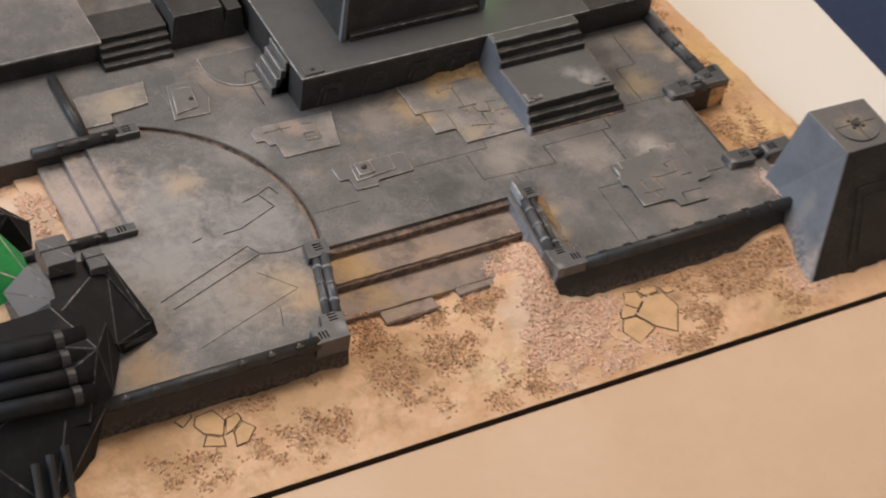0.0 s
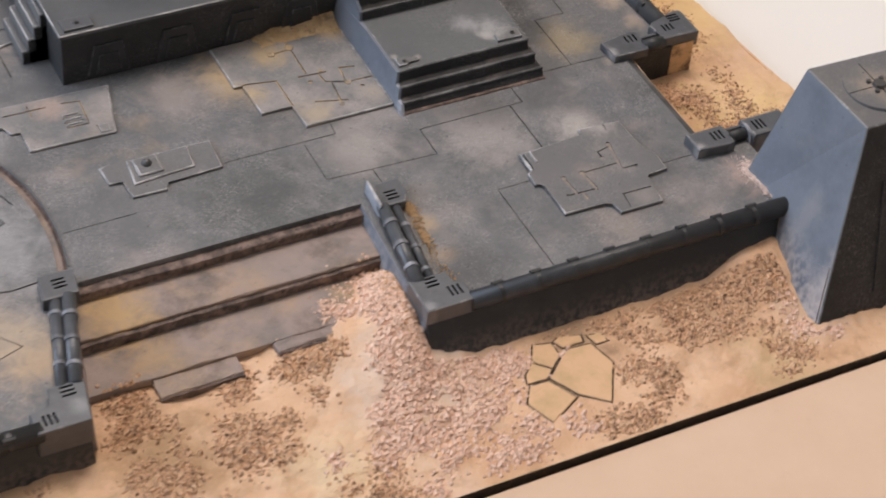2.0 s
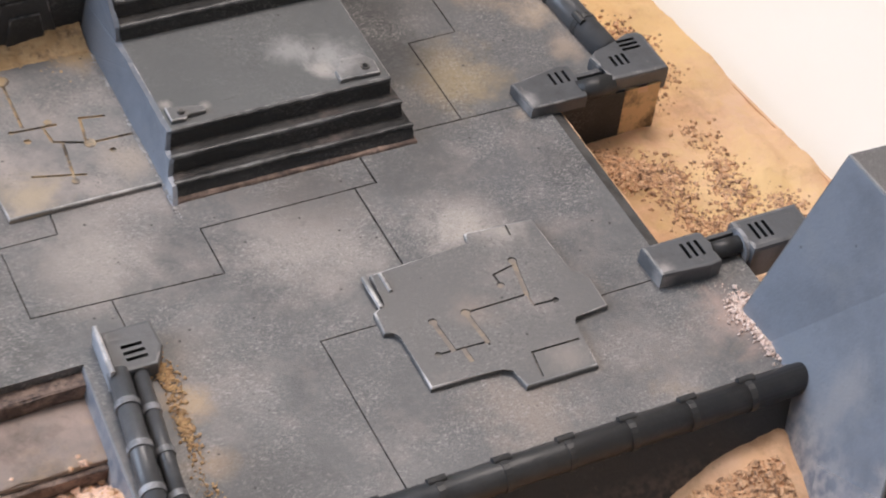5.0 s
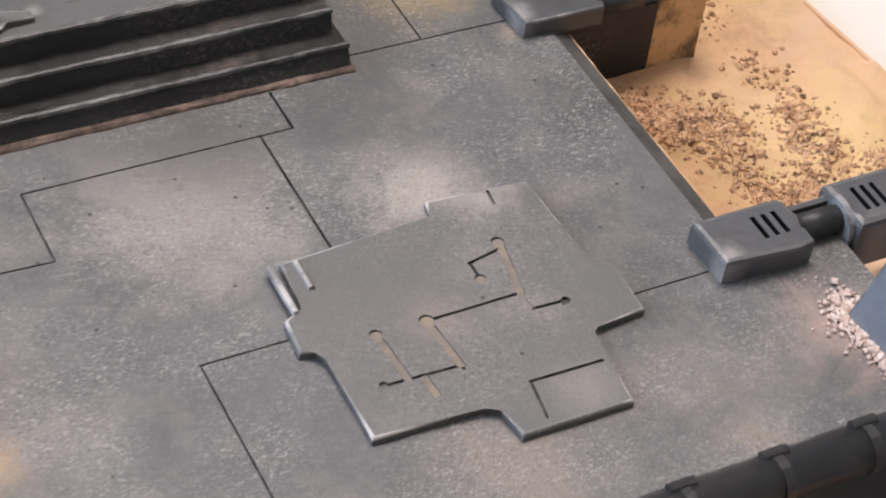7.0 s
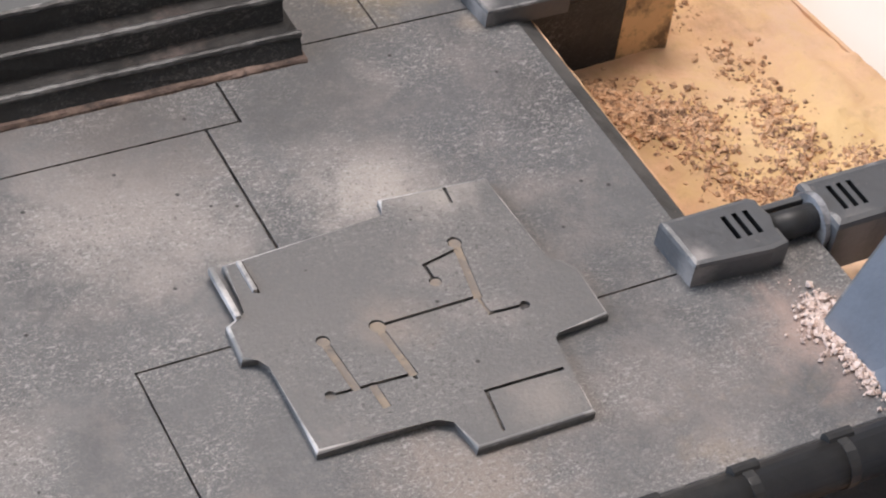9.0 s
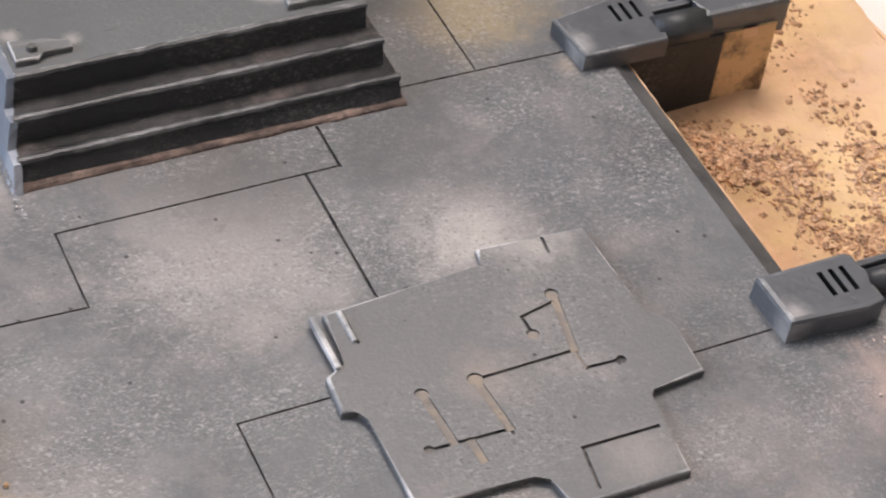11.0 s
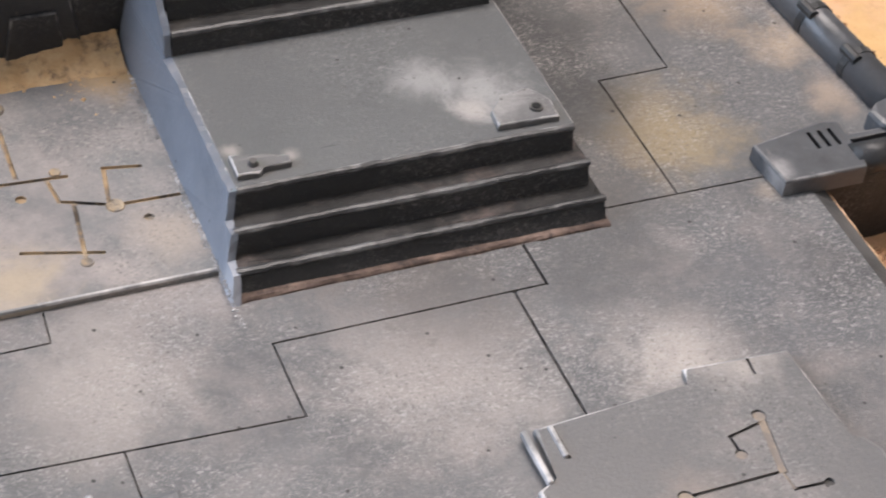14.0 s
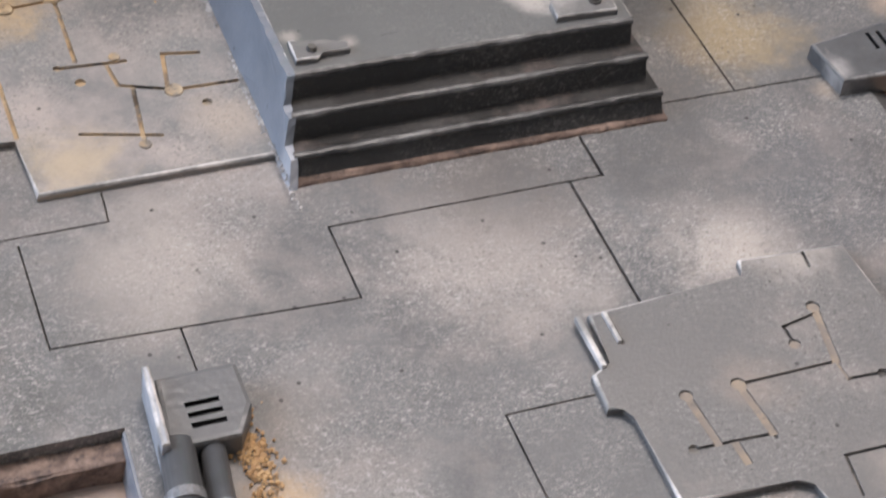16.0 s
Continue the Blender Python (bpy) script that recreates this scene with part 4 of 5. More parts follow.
# ---- rails: blocks with vents and clamped pipes ----
def vents(ob, cx, cy, z, along, n=3, length=0.0070, gap=0.0027, width=0.0013):
    cut = []
    for i in range(n):
        k = (i - (n - 1) / 2) * gap
        if along == "x":
            cut.append(box(cx - length / 2, cy + k - width / 2, z - 0.0016, cx + length / 2, cy + k + width / 2, z + 0.002))
        else:
            cut.append(box(cx + k - width / 2, cy - length / 2, z - 0.0016, cx + k + width / 2, cy + length / 2, z + 0.002))
    carve(ob, cut, M_SLOT)


def pipe(parent, a, b, r, clamp=0.026, first=0.012, mat=None, knob=True):
    part("pipe", rod(a, b, r, sides=20), mat or M_PIPE, parent, smooth=True)
    a, b = Vector(a), Vector(b)
    d, length = (b - a).normalized(), (b - a).length
    s = first
    while s < length - 0.006:
        p = a + d * s
        ring_part = part("clamp", rod(p - d * 0.0013, p + d * 0.0011, r * (1.06 if knob else 1.16), sides=20), M_PIPE if knob else M_CLAMP, parent)
        if knob:
            side = Vector((-d.y, d.x, 0)) * r * 0.55 + Vector((0, 0, r * 0.85))
            part("knob", rod(p + side - d * 0.0030, p + side + d * 0.0030, 0.0015, sides=10), M_PIPE, ring_part)
        s += clamp


def lblock(name, parent, outline, z0, z1, bevel=0.0010):
    return part(name, prism(outline, z0, z1, bevel), M_RAIL, parent)


east_rail = empty("front_rail_east", "grey rail with vented corner block and clamped edge pipes", "rail", "deck rails")
b = lblock("corner_block", east_rail, [(-0.0590, -0.1478), (-0.0315, -0.1478), (-0.0315, -0.1350), (-0.0372, -0.1345), (-0.0372, -0.1245), (-0.0588, -0.1245)], -0.0100, 0.0062)
vents(b, -0.0478, -0.1290, 0.0062, "x")
vents(b, -0.0388, -0.1385, 0.0062, "y")
b = lblock("end_block", east_rail, [(-0.0470, -0.0690), (-0.0325, -0.0690), (-0.0285, -0.0620), (-0.0285, -0.0510), (-0.0450, -0.0510)], -0.0020, 0.0062)
vents(b, -0.0378, -0.0620, 0.0062, "x")
part("end_blade", wobble(prism([(-0.0486, -0.0700), (-0.0468, -0.0700), (-0.0456, -0.0495), (-0.0472, -0.0495)], -0.0080, 0.0088, 0.0006), 0.0002, 0.003), M_BLADE, east_rail, "pale upright end blade")
pipe(east_rail, (-0.0450, -0.0670, 0.0040), (-0.0530, -0.1260, 0.0040), 0.0036, 0.017, 0.014, M_RAIL, False)
pipe(east_rail, (-0.0380, -0.0670, 0.0025), (-0.0455, -0.1260, 0.0025), 0.0026, 0.017, 0.017, M_RAIL, False)
pipe(east_rail, (-0.0330, -0.1455, 0.0020), (0.1610, -0.1455, 0.0020), 0.0052, 0.0222, 0.0165)
part("ledge", box(-0.033, -0.1440, -0.004, 0.1600, -0.1390, 0.0024, 0.0006), M_PIPE, east_rail)

west_rail = empty("front_rail_west", "grey rail with vented blocks beside the sandy steps", "rail", "deck rails")
b = lblock("corner_block", west_rail, [(-0.2630, -0.1500), (-0.2365, -0.1500), (-0.2315, -0.1240), (-0.2500, -0.1240), (-0.2520, -0.1360), (-0.2630, -0.1360)], -0.0100, 0.0062)
vents(b, -0.2415, -0.1290, 0.0062, "x")
vents(b, -0.2550, -0.1430, 0.0062, "y")
b = lblock("end_block", west_rail, [(-0.2330, -0.0690), (-0.2140, -0.0690), (-0.2110, -0.0520), (-0.2300, -0.0520)], -0.0020, 0.0070)
vents(b, -0.2215, -0.0600, 0.0070, "x")
pipe(west_rail, (-0.2195, -0.0680, 0.0045), (-0.2360, -0.1250, 0.0045), 0.0036, 0.017, 0.014, M_RAIL, False)
pipe(west_rail, (-0.2265, -0.0680, 0.0035), (-0.2430, -0.1250, 0.0035), 0.0030, 0.017, 0.010, M_RAIL, False)
pipe(west_rail, (-0.2600, -0.1455, 0.0020), (-0.4350, -0.1455, 0.0020), 0.0052, 0.0222, 0.0165)
part("ledge", box(-0.430, -0.1440, -0.004, -0.262, -0.1390, 0.0024, 0.0006), M_PIPE, west_rail)

ne_rail = empty("east_rail", "grey vented corner block and pipe on the east deck edge", "rail", "deck rails")
b = lblock("tongue", ne_rail, [(0.1350, 0.0125), (0.1362, -0.0022), (0.1590, -0.0024), (0.1602, 0.0030), (0.1590, 0.0095), (0.1605, 0.0148), (0.1560, 0.0160)], -0.0010, 0.0046, 0.0007)
vents(b, 0.1535, 0.0097, 0.0046, "y", width=0.0011, gap=0.0029, length=0.0062)
b = lblock("corner_block", ne_rail, [(0.1712, 0.0006), (0.1952, 0.0003), (0.1952, 0.0200), (0.1938, 0.0223), (0.1889, 0.0228), (0.1729, 0.0156), (0.1692, 0.0150), (0.1700, 0.0095), (0.1718, 0.0080)], -0.0042, 0.0060, 0.0014)
vents(b, 0.1790, 0.0098, 0.0060, "y", length=0.0058, gap=0.0026)
vents(b, 0.1868, 0.0166, 0.0060, "x", length=0.0076, gap=0.0023)
part("joint", rod((0.1580, 0.0030, 0.0018), (0.1725, 0.0030, 0.0018), 0.0042, sides=18), M_PIPE, ne_rail, smooth=True)
part("joint_strip", box(0.1585, 0.0080, 0.0005, 0.1710, 0.0100, 0.0042, 0.0004), M_RAIL, ne_rail)
part("under_lip", wobble(box(0.1720, 0.0012, -0.0062, 0.1925, 0.0120, -0.0041, 0.0004), 0.0004, 0.002), M_BLACK, ne_rail)
pipe(ne_rail, (0.1800, 0.0200, 0.0020), (0.1740, 0.1000, 0.0020), 0.0052, 0.0200, 0.016, M_RAIL)

bracket = empty("bracket_rail", "grey vented bracket with a short pipe by the tower", "rail", "deck rails")
b = lblock("block", bracket, [(0.1368, -0.0788), (0.1372, -0.0928), (0.1560, -0.0945), (0.1606, -0.0938), (0.1606, -0.0892), (0.1586, -0.0882), (0.1598, -0.0848), (0.1608, -0.0835), (0.1606, -0.0800), (0.1590, -0.0788)], -0.0005, 0.0066, 0.0012)
vents(b, 0.1533, -0.0858, 0.0066, "y", length=0.0070, gap=0.0028)
b = lblock("far_block", bracket, [(0.1738, -0.0935), (0.2000, -0.0935), (0.2000, -0.0785), (0.1728, -0.0785), (0.1728, -0.0835), (0.1752, -0.0850), (0.1752, -0.0885), (0.1738, -0.0895)], -0.0080, 0.0064, 0.0016)
vents(b, 0.1812, -0.0858, 0.0064, "y", length=0.0075, gap=0.0027)
part("end_ring", rod((0.1724, -0.0855, 0.0008), (0.1742, -0.0855, 0.0008), 0.0066, sides=20), M_CLAMP, bracket, "rubbed round end plate")
part("pipe", rod((0.1590, -0.0862, 0.0026), (0.1750, -0.0862, 0.0026), 0.0034, sides=18), M_PIPE, bracket, smooth=True)
part("strip", box(0.1592, -0.0822, 0.0010, 0.1735, -0.0806, 0.0046, 0.0004), M_RAIL, bracket)

west_block = empty("west_rail", "dark rail with a vented block at the west steps", "rail", "deck rails")
b = lblock("block", west_block, rect(-0.3180, 0.1080, -0.2980, 0.1200), -0.0020, 0.0066)
vents(b, -0.3080, 0.1140, 0.0066, "x")
pipe(west_block, (-0.3150, 0.1140, 0.0030), (-0.3850, 0.1140, 0.0030), 0.0050, 0.018, 0.012)
b = lblock("south_block", west_block, rect(-0.3640, 0.0060, -0.3400, 0.0150), -0.0020, 0.0060)
vents(b, -0.3520, 0.0105, 0.0060, "y")
pipe(west_block, (-0.3640, 0.0105, 0.0025), (-0.4400, 0.0105, 0.0025), 0.0040, 0.018, 0.008)
part("side_pipe", rod((-0.3400, 0.1200, 0.0030), (-0.3400, 0.1950, 0.0030), 0.0040, sides=16), M_PIPE, west_block, smooth=True)

# ---- the tapered tower at the front corner ----
tower = empty("pylon_tower", "tapered grey tower with a round hatch, window blue in its colour", "tower")
TB = [(0.1400, -0.2150, -0.0300), (0.2700, -0.2150, -0.0300), (0.2700, -0.1060, -0.0300), (0.1500, -0.1090, -0.0300)]
TT = [(0.1815, -0.1680, 0.0690), (0.2330, -0.1680, 0.0690), (0.2320, -0.1180, 0.0700), (0.1775, -0.1170, 0.0710)]
bm = bmesh.new()
lo, hi = [bm.verts.new(p) for p in TB], [bm.verts.new(p) for p in TT]
faces = [bm.faces.new(lo[::-1]), bm.faces.new(hi)]
for i in range(4):
    faces.append(bm.faces.new((lo[i], lo[(i + 1) % 4], hi[(i + 1) % 4], hi[i])))
# one grey tower; window blue on the sides, dark front, both put into colour
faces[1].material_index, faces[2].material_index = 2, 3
worn = bmesh.ops.bevel(bm, geom=bm.edges[:], offset=0.0008, segments=2, profile=0.6, affect="EDGES")
for f in worn["faces"]:
    f.material_index = 1
t_body = part("body", bm, M_BLUELIT, tower)
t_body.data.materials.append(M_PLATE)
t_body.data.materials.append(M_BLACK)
hatch = (0.2065, -0.1425)
t_ring = part("hatch", rod((*hatch, 0.0680), (*hatch, 0.0708), 0.0200, 0.0195, 40), M_PLATE, tower, "round dusty hatch")
carve(t_ring, [strip([(hatch[0], hatch[1] - 0.021), (hatch[0], hatch[1] + 0.021)], 0.0007, 0.0702, 0.0730), strip([(hatch[0] - 0.021, hatch[1]), (hatch[0] + 0.021, hatch[1])], 0.0007, 0.0702, 0.0730)], M_LINE)
part("nut", rod((*hatch, 0.0700), (*hatch, 0.0728), 0.0042, 0.0036, 6), M_LEAD, t_ring, "dark hexagonal nut")
for k in range(4):
    a = radians(45 + 90 * k)
    p = (hatch[0] + 0.0058 * math.cos(a), hatch[1] + 0.0058 * math.sin(a))
    part("bolt", rod((*p, 0.0700), (*p, 0.0722), 0.0016, 0.0013, 8), M_LEAD, t_ring)
# front door panel and plinth, lying on the sloping front
e0, e1 = Vector((0.205, -0.2150, -0.0300)), Vector((0.2075, -0.1680, 0.0690))
up = (e1 - e0).normalized()
nrm = Vector((0, -up.z, up.y)).normalized()
right = up.cross(nrm) * -1
for name, w0, w1, h0, h1, d, mat in (("door_panel", 0.026, 0.017, 0.018, 0.078, 0.0014, M_BLACK), ("inner_panel", 0.018, 0.012, 0.024, 0.070, 0.0024, M_WALL)):
    bm = bmesh.new()
    ring_v = [[bm.verts.new(e0 + up * h + Vector((s * w, 0, 0)) + nrm * k) for w, h, s in ((w0, h0, -1), (w0, h0, 1), (w1, h1, 1), (w1, h1, -1))] for k in (-0.001, d)]
    bm.faces.new(ring_v[0][::-1]), bm.faces.new(ring_v[1])
    for i in range(4):
        bm.faces.new((ring_v[0][i], ring_v[0][(i + 1) % 4], ring_v[1][(i + 1) % 4], ring_v[1][i]))
    part(name, bm, mat, tower)
# folded armour sheet at the foot of the west face
bm = bmesh.new()
w0, w1 = Vector((0.1400, -0.2150, -0.0300)), Vector((0.1815, -0.1680, 0.0690))
b0, b1 = Vector((0.1500, -0.1090, -0.0300)), Vector((0.1775, -0.1170, 0.0710))


def on_face(u, v, out=0.0):
    p, q = w0.lerp(w1, v), b0.lerp(b1, v)
    return p.lerp(q, u) + Vector((-0.92, 0, 0.38)) * out


for pts in ([(0.02, 0.05), (0.30, 0.10), (0.34, 0.22), (0.02, 0.34)],):
    v0, v1 = [bm.verts.new(on_face(u, v, 0.0008)) for u, v in pts], [bm.verts.new(on_face(u, v, -0.001)) for u, v in pts]
    bm.faces.new(v0), bm.faces.new(v1[::-1])
    for i in range(4):
        bm.faces.new((v0[i], v0[(i + 1) % 4], v1[(i + 1) % 4], v1[i]))
part("armour_sheet", bm, M_BLUELIT, tower)

# ---- the black walker model on the west part of the deck ----
walker = empty("walker_model", "black angular miniature walker with grey shoulder plates and green crystal", "model")


def hull(points):
    bm = bmesh.new()
    for p in points:
        bm.verts.new(p)
    bmesh.ops.convex_hull(bm, input=bm.verts[:])
    worn = bmesh.ops.bevel(bm, geom=bm.edges[:], offset=0.0006, segments=1, affect="EDGES")
    for f in worn["faces"]:
        f.material_index = 1
    return bm


part("flank", hull([(-0.3635, -0.094, 0.0002), (-0.3650, -0.088, 0.010), (-0.384, -0.040, 0.034), (-0.384, -0.030, 0.022), (-0.395, -0.025, 0.0002), (-0.428, -0.032, 0.036), (-0.440, -0.085, 0.034), (-0.400, -0.106, 0.016), (-0.394, -0.104, 0.0002)]), M_MODEL, walker)
part("flank_ridge", hull([(-0.3645, -0.0890, 0.0105), (-0.3720, -0.0890, 0.0140), (-0.384, -0.040, 0.0375), (-0.394, -0.042, 0.0385), (-0.390, -0.036, 0.030), (-0.374, -0.085, 0.008)]), M_MODEL, walker)
part("flank_blade", hull([(-0.3950, -0.1030, 0.0002), (-0.3660, -0.0950, 0.0002), (-0.3690, -0.0940, 0.0060), (-0.3940, -0.1050, 0.0120)]), M_WALL, walker)
sp = part("shoulder_plate", hull([(x, y, z) for x in (-0.3995, -0.3855) for y in (-0.052, -0.0315) for z in (0.030, 0.0400)]), M_RAIL, walker, "grey shoulder plate")
part("groove", box(-0.3998, -0.0415, 0.0370, -0.3852, -0.0403, 0.0402), M_SLOT, sp)
sp = part("shoulder_plate", hull([(x, y, z) for x in (-0.4290, -0.4075) for y in (-0.0460, -0.0180) for z in (0.030, 0.0480)]), M_RAIL, walker, "grey shoulder plate")
part("groove", box(-0.4293, -0.0318, 0.0440, -0.4072, -0.0305, 0.0482), M_SLOT, sp)
part("rear_fin", hull([(-0.424, 0.000, 0.020), (-0.420, 0.018, 0.030), (-0.452, 0.024, 0.060), (-0.475, 0.020, 0.060), (-0.470, -0.005, 0.020), (-0.440, 0.006, 0.056)]), M_MODEL, walker)
part("crystal", hull([(-0.4480, -0.035, 0.030), (-0.4390, -0.020, 0.040), (-0.4580, -0.006, 0.064), (-0.4850, -0.030, 0.060), (-0.4680, -0.055, 0.030), (-0.4380, -0.048, 0.034)]), M_GREEN, walker, "translucent green crystal")
part("collar", hull([(-0.4300, -0.066, 0.034), (-0.4290, -0.046, 0.040), (-0.4420, -0.038, 0.047), (-0.4660, -0.055, 0.044), (-0.4600, -0.076, 0.034)]), M_BLUELIT, walker, "pale grey-green collar")
part("belly", hull([(-0.404, -0.095, 0.030), (-0.398, -0.108, 0.006), (-0.416, -0.142, 0.008), (-0.440, -0.158, 0.004), (-0.520, -0.150, 0.004), (-0.520, -0.080, 0.040), (-0.440, -0.080, 0.044), (-0.420, -0.120, 0.034)]), M_MODEL, walker)
for k in range(4):
    y = -0.100 - 0.0125 * k
    r = part("rib", rod((-0.500, y, 0.0340 - 0.0050 * k), (-0.424 - 0.002 * k, y - 0.004, 0.0310 - 0.0055 * k), 0.0088 - 0.0006 * k, sides=16), M_MODEL, walker, smooth=True)
    part("rib_band", rod((-0.446, y - 0.003, 0.0322 - 0.0054 * k), (-0.440, y - 0.0033, 0.0319 - 0.0054 * k), 0.0092 - 0.0006 * k, sides=16), M_WALL, r)
part("foreleg", hull([(-0.425, -0.150, 0.006), (-0.440, -0.168, -0.024), (-0.480, -0.200, -0.024), (-0.540, -0.190, -0.024), (-0.530, -0.140, 0.010), (-0.450, -0.142, 0.014)]), M_MODEL, walker)
for k in range(3):
    part("strut", rod((-0.462 - 0.012 * k, -0.168 - 0.004 * k, 0.002), (-0.468 - 0.012 * k, -0.205 - 0.004 * k, -0.0225), 0.0030, 0.0022, 10), M_WALL, walker)

# ---- cracked mud ----
CELLS = [[(-0.0049, -0.1654), (0.0051, -0.1683), (0.0048, -0.1779), (-0.0032, -0.1842), (-0.0111, -0.1760)], [(-0.0113, -0.1765), (-0.0034, -0.1846), (-0.0092, -0.1897), (-0.0206, -0.1888), (-0.0186, -0.1829)],
         [(-0.0201, -0.1904), (-0.0091, -0.1906), (-0.0009, -0.2061), (-0.0205, -0.2169), (-0.0269, -0.2008)], [(0.0056, -0.1783), (0.0108, -0.1750), (0.0241, -0.1760), (0.0282, -0.1923), (0.0136, -0.2159), (0.0003, -0.2047), (-0.0078, -0.1895)],
         [(0.0059, -0.1678), (0.0099, -0.1656), (0.0221, -0.1686), (0.0211, -0.1738), (0.0085, -0.1734)], [(0.0244, -0.1702), (0.0314, -0.1712), (0.0338, -0.1779), (0.0264, -0.1776)]]
CELLS_W = [[(-0.3687, -0.1647), (-0.3551, -0.1600), (-0.3562, -0.1653), (-0.3652, -0.1717)], [(-0.3534, -0.1664), (-0.3398, -0.1646), (-0.3351, -0.1765), (-0.3417, -0.1895), (-0.3537, -0.1825), (-0.3574, -0.1734)],
           [(-0.3527, -0.1851), (-0.3423, -0.1907), (-0.3436, -0.1988), (-0.3581, -0.1930)], [(-0.3337, -0.1756), (-0.3242, -0.1736), (-0.3235, -0.1796), (-0.3333, -0.1872), (-0.3394, -0.1890)],
           [(-0.3329, -0.1887), (-0.3238, -0.1818), (-0.3175, -0.1906), (-0.3274, -0.2008), (-0.3363, -0.2017)]]


CELLS_W = [[(x - 0.008, y + 0.007) for x, y in c] for c in CELLS_W]
for cells in (CELLS, CELLS_W):
    mud = empty("cracked_mud", "patch of dried cracked mud plates in the sand", "mud patch", "cracked mud patches")
    for c in cells:
        m = sum((Vector(p) for p in c), Vector((0, 0))) / len(c)
        if sum(c[i][0] * c[(i + 1) % len(c)][1] - c[(i + 1) % len(c)][0] * c[i][1] for i in range(len(c))) < 0:
            c = c[::-1]
        plate = part("mud_plate", wobble(prism([tuple(Vector(p) + (m - Vector(p)).normalized() * 0.0004) for p in c], -0.0236, -0.0217, 0.0005), 0.00025, 0.003), M_MUD, mud)
        part("crack", wobble(prism([tuple(Vector(p) - (m - Vector(p)).normalized() * 0.0006) for p in c], -0.0242, -0.0222), 0.0003, 0.003), M_CRACK, plate, "dark crack round the plate")

# ---- loose stones ----
def inside(x, y, poly):
    hit = False
    for (xa, ya), (xb, yb) in zip(poly, poly[1:] + poly[:1]):
        if (ya > y) != (yb > y) and x < (xb - xa) * (y - ya) / (yb - ya) + xa:
            hit = not hit
    return hit


def ground_z(x, y):
    z = sand_height(x, y)
    if -0.226 < x < -0.05 and y > -0.129:
        z = max(z, -0.0085 if y > -0.088 else -0.0160 if y > -0.118 else -0.024)
    return z


WALLS = [(-0.0600, -0.1620), (0.172, -0.1620), (0.172, -0.088), (0.1515, -0.088), (0.1515, -0.003), (0.192, -0.003), (0.192, 0.39), (-0.44, 0.39), (-0.44, 0.113),
         (-0.343, 0.113), (-0.343, 0.0125), (-0.445, 0.0125), (-0.445, -0.1550), (-0.2360, -0.1550), (-0.2155, -0.0565), (-0.0580, -0.0565)]
FOOT = [(0.1400, -0.2150), (0.2700, -0.2150), (0.2700, -0.1060), (0.1500, -0.1090)]


def stones(name, mat, label, heaps, on_deck=False, z=0.0):
    rng = random.Random(len(heaps) * 7 + 3)
    verts, faces = [], []
    for cx, cy, rx, ry, count, size in heaps:
        # grains gather in small clusters within each heap
        seeds = [(cx + rx * rng.gauss(0, 0.5), cy + ry * rng.gauss(0, 0.5)) for _ in range(max(4, count // 28))]
        for _ in range(int(count * (1.9 if on_deck else 3.7))):
            sx, sy = rng.choice(seeds)
            wide_ = 0.0040 if not on_deck else min(0.0052, rx * 1.2)
            x, y = sx + wide_ * rng.gauss(0, 1), sy + (wide_ if not on_deck else min(0.0052, ry * 1.2)) * rng.gauss(0, 1)
            if not on_deck and (inside(x, y, WALLS) or inside(x, y, FOOT) or y < -0.2380 or x > right_edge(y) - 0.002):
                continue
            if any(inside(x, y, c) for c in CELLS + CELLS_W):
                continue
            h = z if on_deck else ground_z(x, y)
            s = size * (0.45 + (1.35 if on_deck else 1.7) * rng.random() ** 3) * (1.0 if on_deck else 0.80)
            turn = Euler((rng.random() * 6, rng.random() * 6, rng.random() * 6)).to_matrix()
            base = len(verts)
            for v in ((1, 0, 0), (-1, 0, 0), (0, 1, 0), (0, -1, 0), (0, 0, 1), (0, 0, -1)):
                k = s * (0.7 + 0.6 * rng.random())
                p = turn @ (Vector(v) * k)
                verts.append((x + p.x, y + p.y, h + p.z * 0.8 + s * (0.25 if on_deck else 0.08)))
            for a, b2, c2 in ((0, 2, 4), (2, 1, 4), (1, 3, 4), (3, 0, 4), (2, 0, 5), (1, 2, 5), (3, 1, 5), (0, 3, 5)):
                faces.append((base + a, base + b2, base + c2))
    me = bpy.data.meshes.new(name)
    me.from_pydata(verts, [], faces)
    me.materials.append(mat)
    return tagged(new(name, me), label, "gravel", kind="stuff")


stones("pale_gravel", M_CHALK, "pale pinkish gravel heaped beside the rail block", [
    (-0.064, -0.110, 0.016, 0.030, 650, 0.0013), (-0.072, -0.150, 0.020, 0.024, 700, 0.0014), (-0.078, -0.190, 0.040, 0.030, 900, 0.0013), (-0.030, -0.185, 0.024, 0.024, 350, 0.0012),
    (-0.045, -0.222, 0.05, 0.014, 350, 0.0012), (0.155, -0.150, 0.014, 0.018, 350, 0.0012), (0.142, -0.205, 0.014, 0.024, 200, 0.0012), (-0.030, -0.171, 0.022, 0.005, 240, 0.0011), (-0.060, -0.118, 0.006, 0.020, 300, 0.0012), (-0.084, -0.112, 0.014, 0.008, 120, 0.0010), (-0.075, -0.100, 0.012, 0.006, 60, 0.0009), (-0.41, 0.07, 0.03, 0.05, 500, 0.0014)])
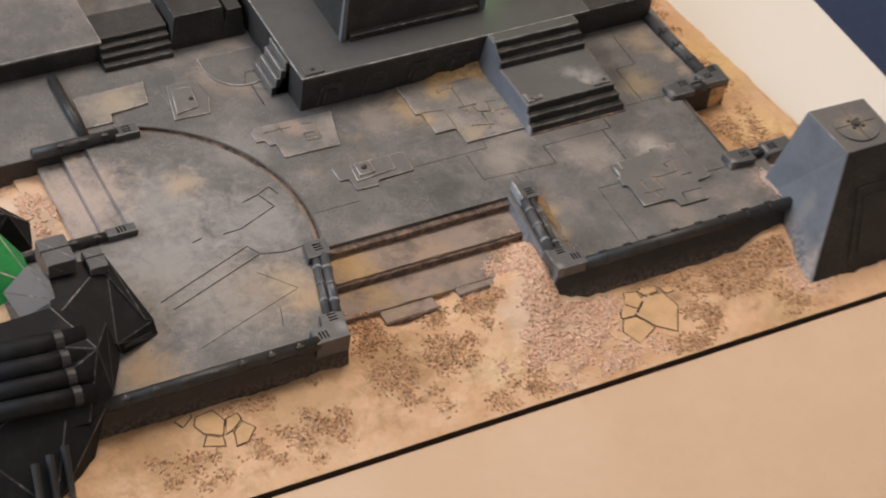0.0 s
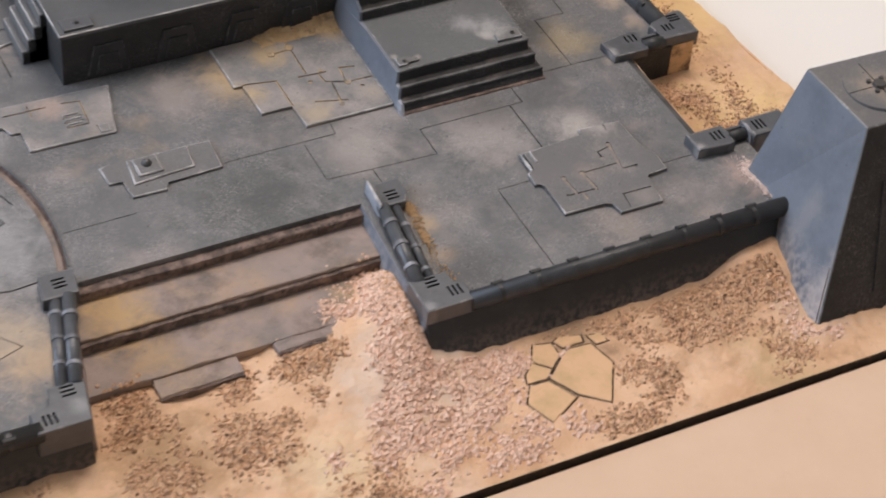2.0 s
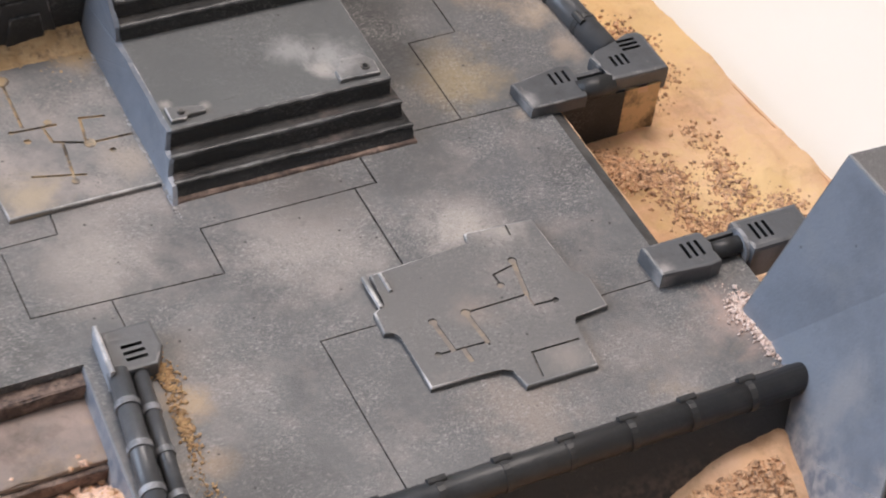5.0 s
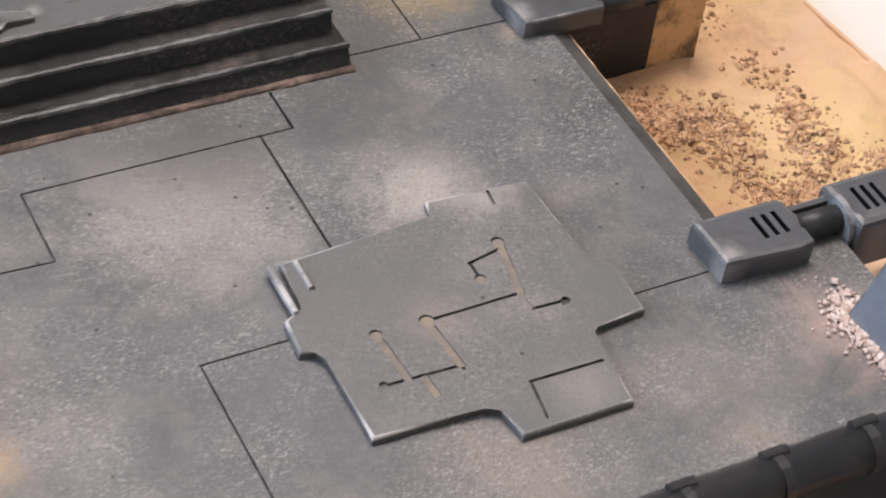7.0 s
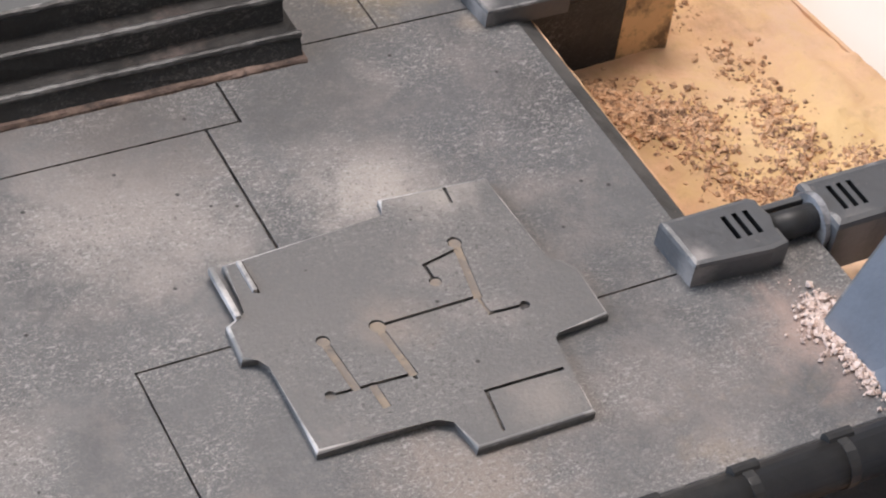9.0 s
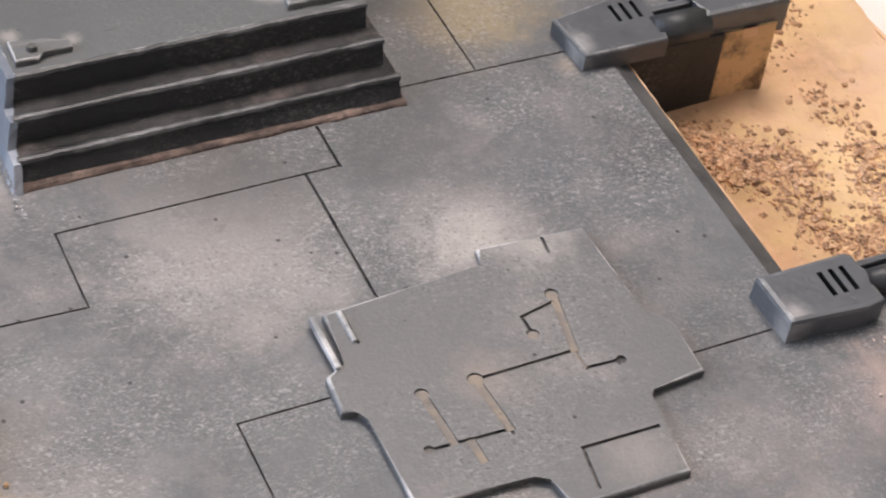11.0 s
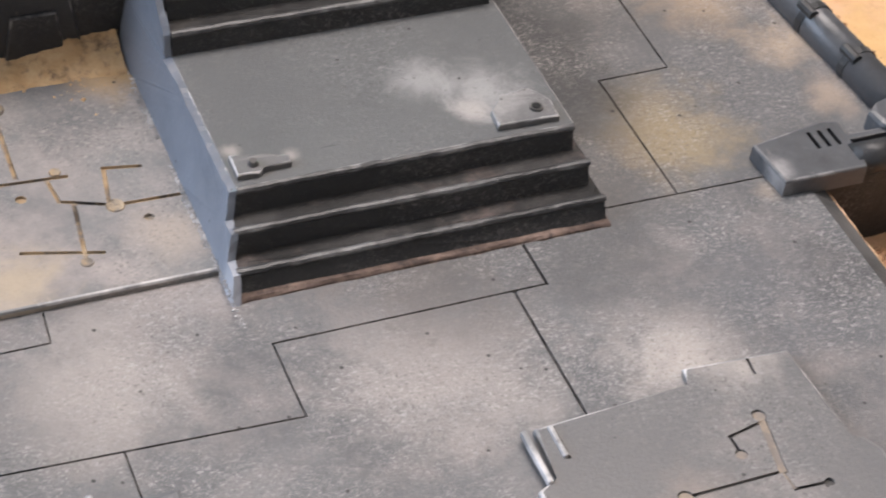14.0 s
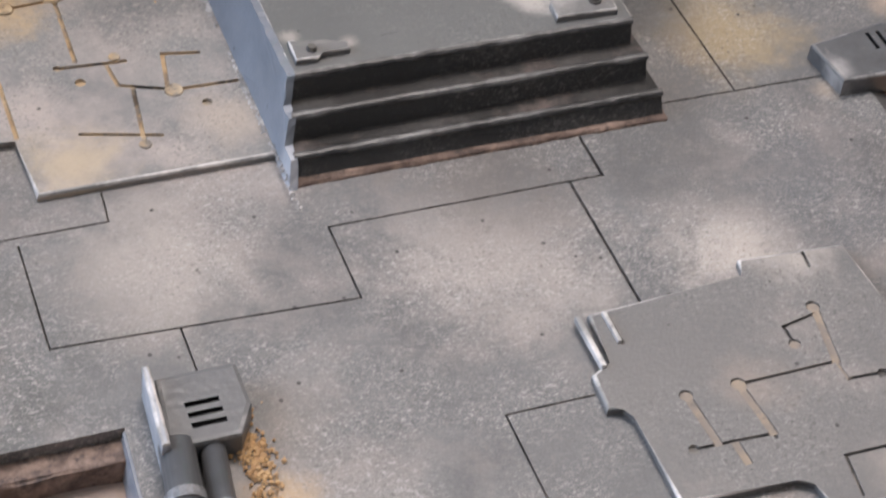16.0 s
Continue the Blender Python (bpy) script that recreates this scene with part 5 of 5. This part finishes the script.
stones("brown_gravel", M_GRAVEL, "coarse brown gravel scattered in patches on sand", [
    (-0.209, -0.135, 0.014, 0.022, 420, 0.0011), (-0.060, -0.110, 0.003, 0.020, 260, 0.0011), (-0.062, -0.140, 0.004, 0.016, 260, 0.0012), (-0.170, -0.172, 0.026, 0.016, 520, 0.0010), (-0.205, -0.185, 0.028, 0.024, 450, 0.0010), (-0.128, -0.138, 0.030, 0.012, 520, 0.0011),
    (-0.128, -0.222, 0.05, 0.016, 320, 0.0010), (0.070, -0.182, 0.024, 0.016, 420, 0.0011), (0.046, -0.208, 0.018, 0.014, 260, 0.0011), (0.020, -0.230, 0.026, 0.008, 240, 0.0011),
    (0.100, -0.190, 0.020, 0.020, 320, 0.0010), (0.128, -0.172, 0.024, 0.016, 700, 0.0012), (0.125, -0.215, 0.020, 0.016, 220, 0.0010), (-0.29, -0.20, 0.05, 0.022, 500, 0.0010),
    (-0.39, -0.205, 0.05, 0.02, 300, 0.0010), (0.166, -0.018, 0.009, 0.009, 480, 0.0008), (0.178, -0.030, 0.010, 0.008, 220, 0.0008), (0.185, -0.058, 0.010, 0.008, 110, 0.0008), (0.205, -0.03, 0.012, 0.040, 220, 0.0008), (0.205, 0.010, 0.016, 0.050, 260, 0.0007), (0.218, -0.060, 0.010, 0.020, 110, 0.0007), (0.050, -0.1665, 0.050, 0.003, 240, 0.0009), (0.105, -0.168, 0.020, 0.004, 200, 0.0010), (-0.300, -0.160, 0.060, 0.004, 200, 0.0009), (0.208, 0.05, 0.010, 0.05, 130, 0.0008),
    (0.205, 0.13, 0.006, 0.05, 160, 0.0009)])
stones("deck_crumbs", M_CRUMB, "ochre sand crumbs caught along the rail and podium foot", [
    (-0.0305, -0.070, 0.0012, 0.010, 260, 0.0005), (-0.0325, -0.095, 0.0010, 0.016, 220, 0.0005), (-0.0350, -0.120, 0.0012, 0.008, 120, 0.0005), (-0.008, 0.084, 0.008, 0.0055, 700, 0.0010), (-0.022, 0.087, 0.012, 0.0045, 520, 0.0010), (-0.0045, 0.072, 0.0022, 0.010, 160, 0.0007),
    (-0.045, 0.088, 0.02, 0.003, 260, 0.0009)], True, 0.0003)
stones("stair_crumbs", M_EDGE, "pale crumbs along the foot of the stair wall", [(-0.0014, 0.008, 0.0003, 0.008, 110, 0.0003), (-0.0014, 0.040, 0.0003, 0.020, 240, 0.0003), (-0.0014, 0.070, 0.0004, 0.014, 160, 0.0003)], True, 0.0018)
stones("tower_crumbs", M_PALE, "pale crumbs piled on the deck against the tower", [(0.1614, -0.122, 0.0017, 0.010, 900, 0.0006), (0.1584, -0.113, 0.002, 0.003, 160, 0.0005)], True, 0.0004)

# sand blown into the corner between the stairs and the podium
bm = bmesh.new()
rows_ = []
for j in range(25):
    v = j / 24
    line_ = []
    for i in range(61):
        u = i / 60
        x = -0.062 + 0.0605 * u
        y = 0.0790 + 0.0132 * v
        rise = 0.0062 * (v ** 1.5) * min(1.0, 0.25 + u) + 0.0012 * v * noise.noise((x * 260, y * 260, 4.0)) + 0.0006 * noise.noise((x * 620, y * 620, 7.0))
        fade = min(1.0, u * 5) * min(1.0, v * 4)
        line_.append(bm.verts.new((x, y, -0.0012 + (rise + 0.0026) * fade + 0.0008 * noise.noise((x * 140, 2.0, y * 140)))))
    rows_.append(line_)
for j in range(24):
    for i in range(60):
        bm.faces.new((rows_[j][i], rows_[j][i + 1], rows_[j + 1][i + 1], rows_[j + 1][i]))
tagged(part("sand_drift", bm, M_DRIFT, smooth=True), "ochre sand drifted against the black podium wall", "sand", kind="stuff")
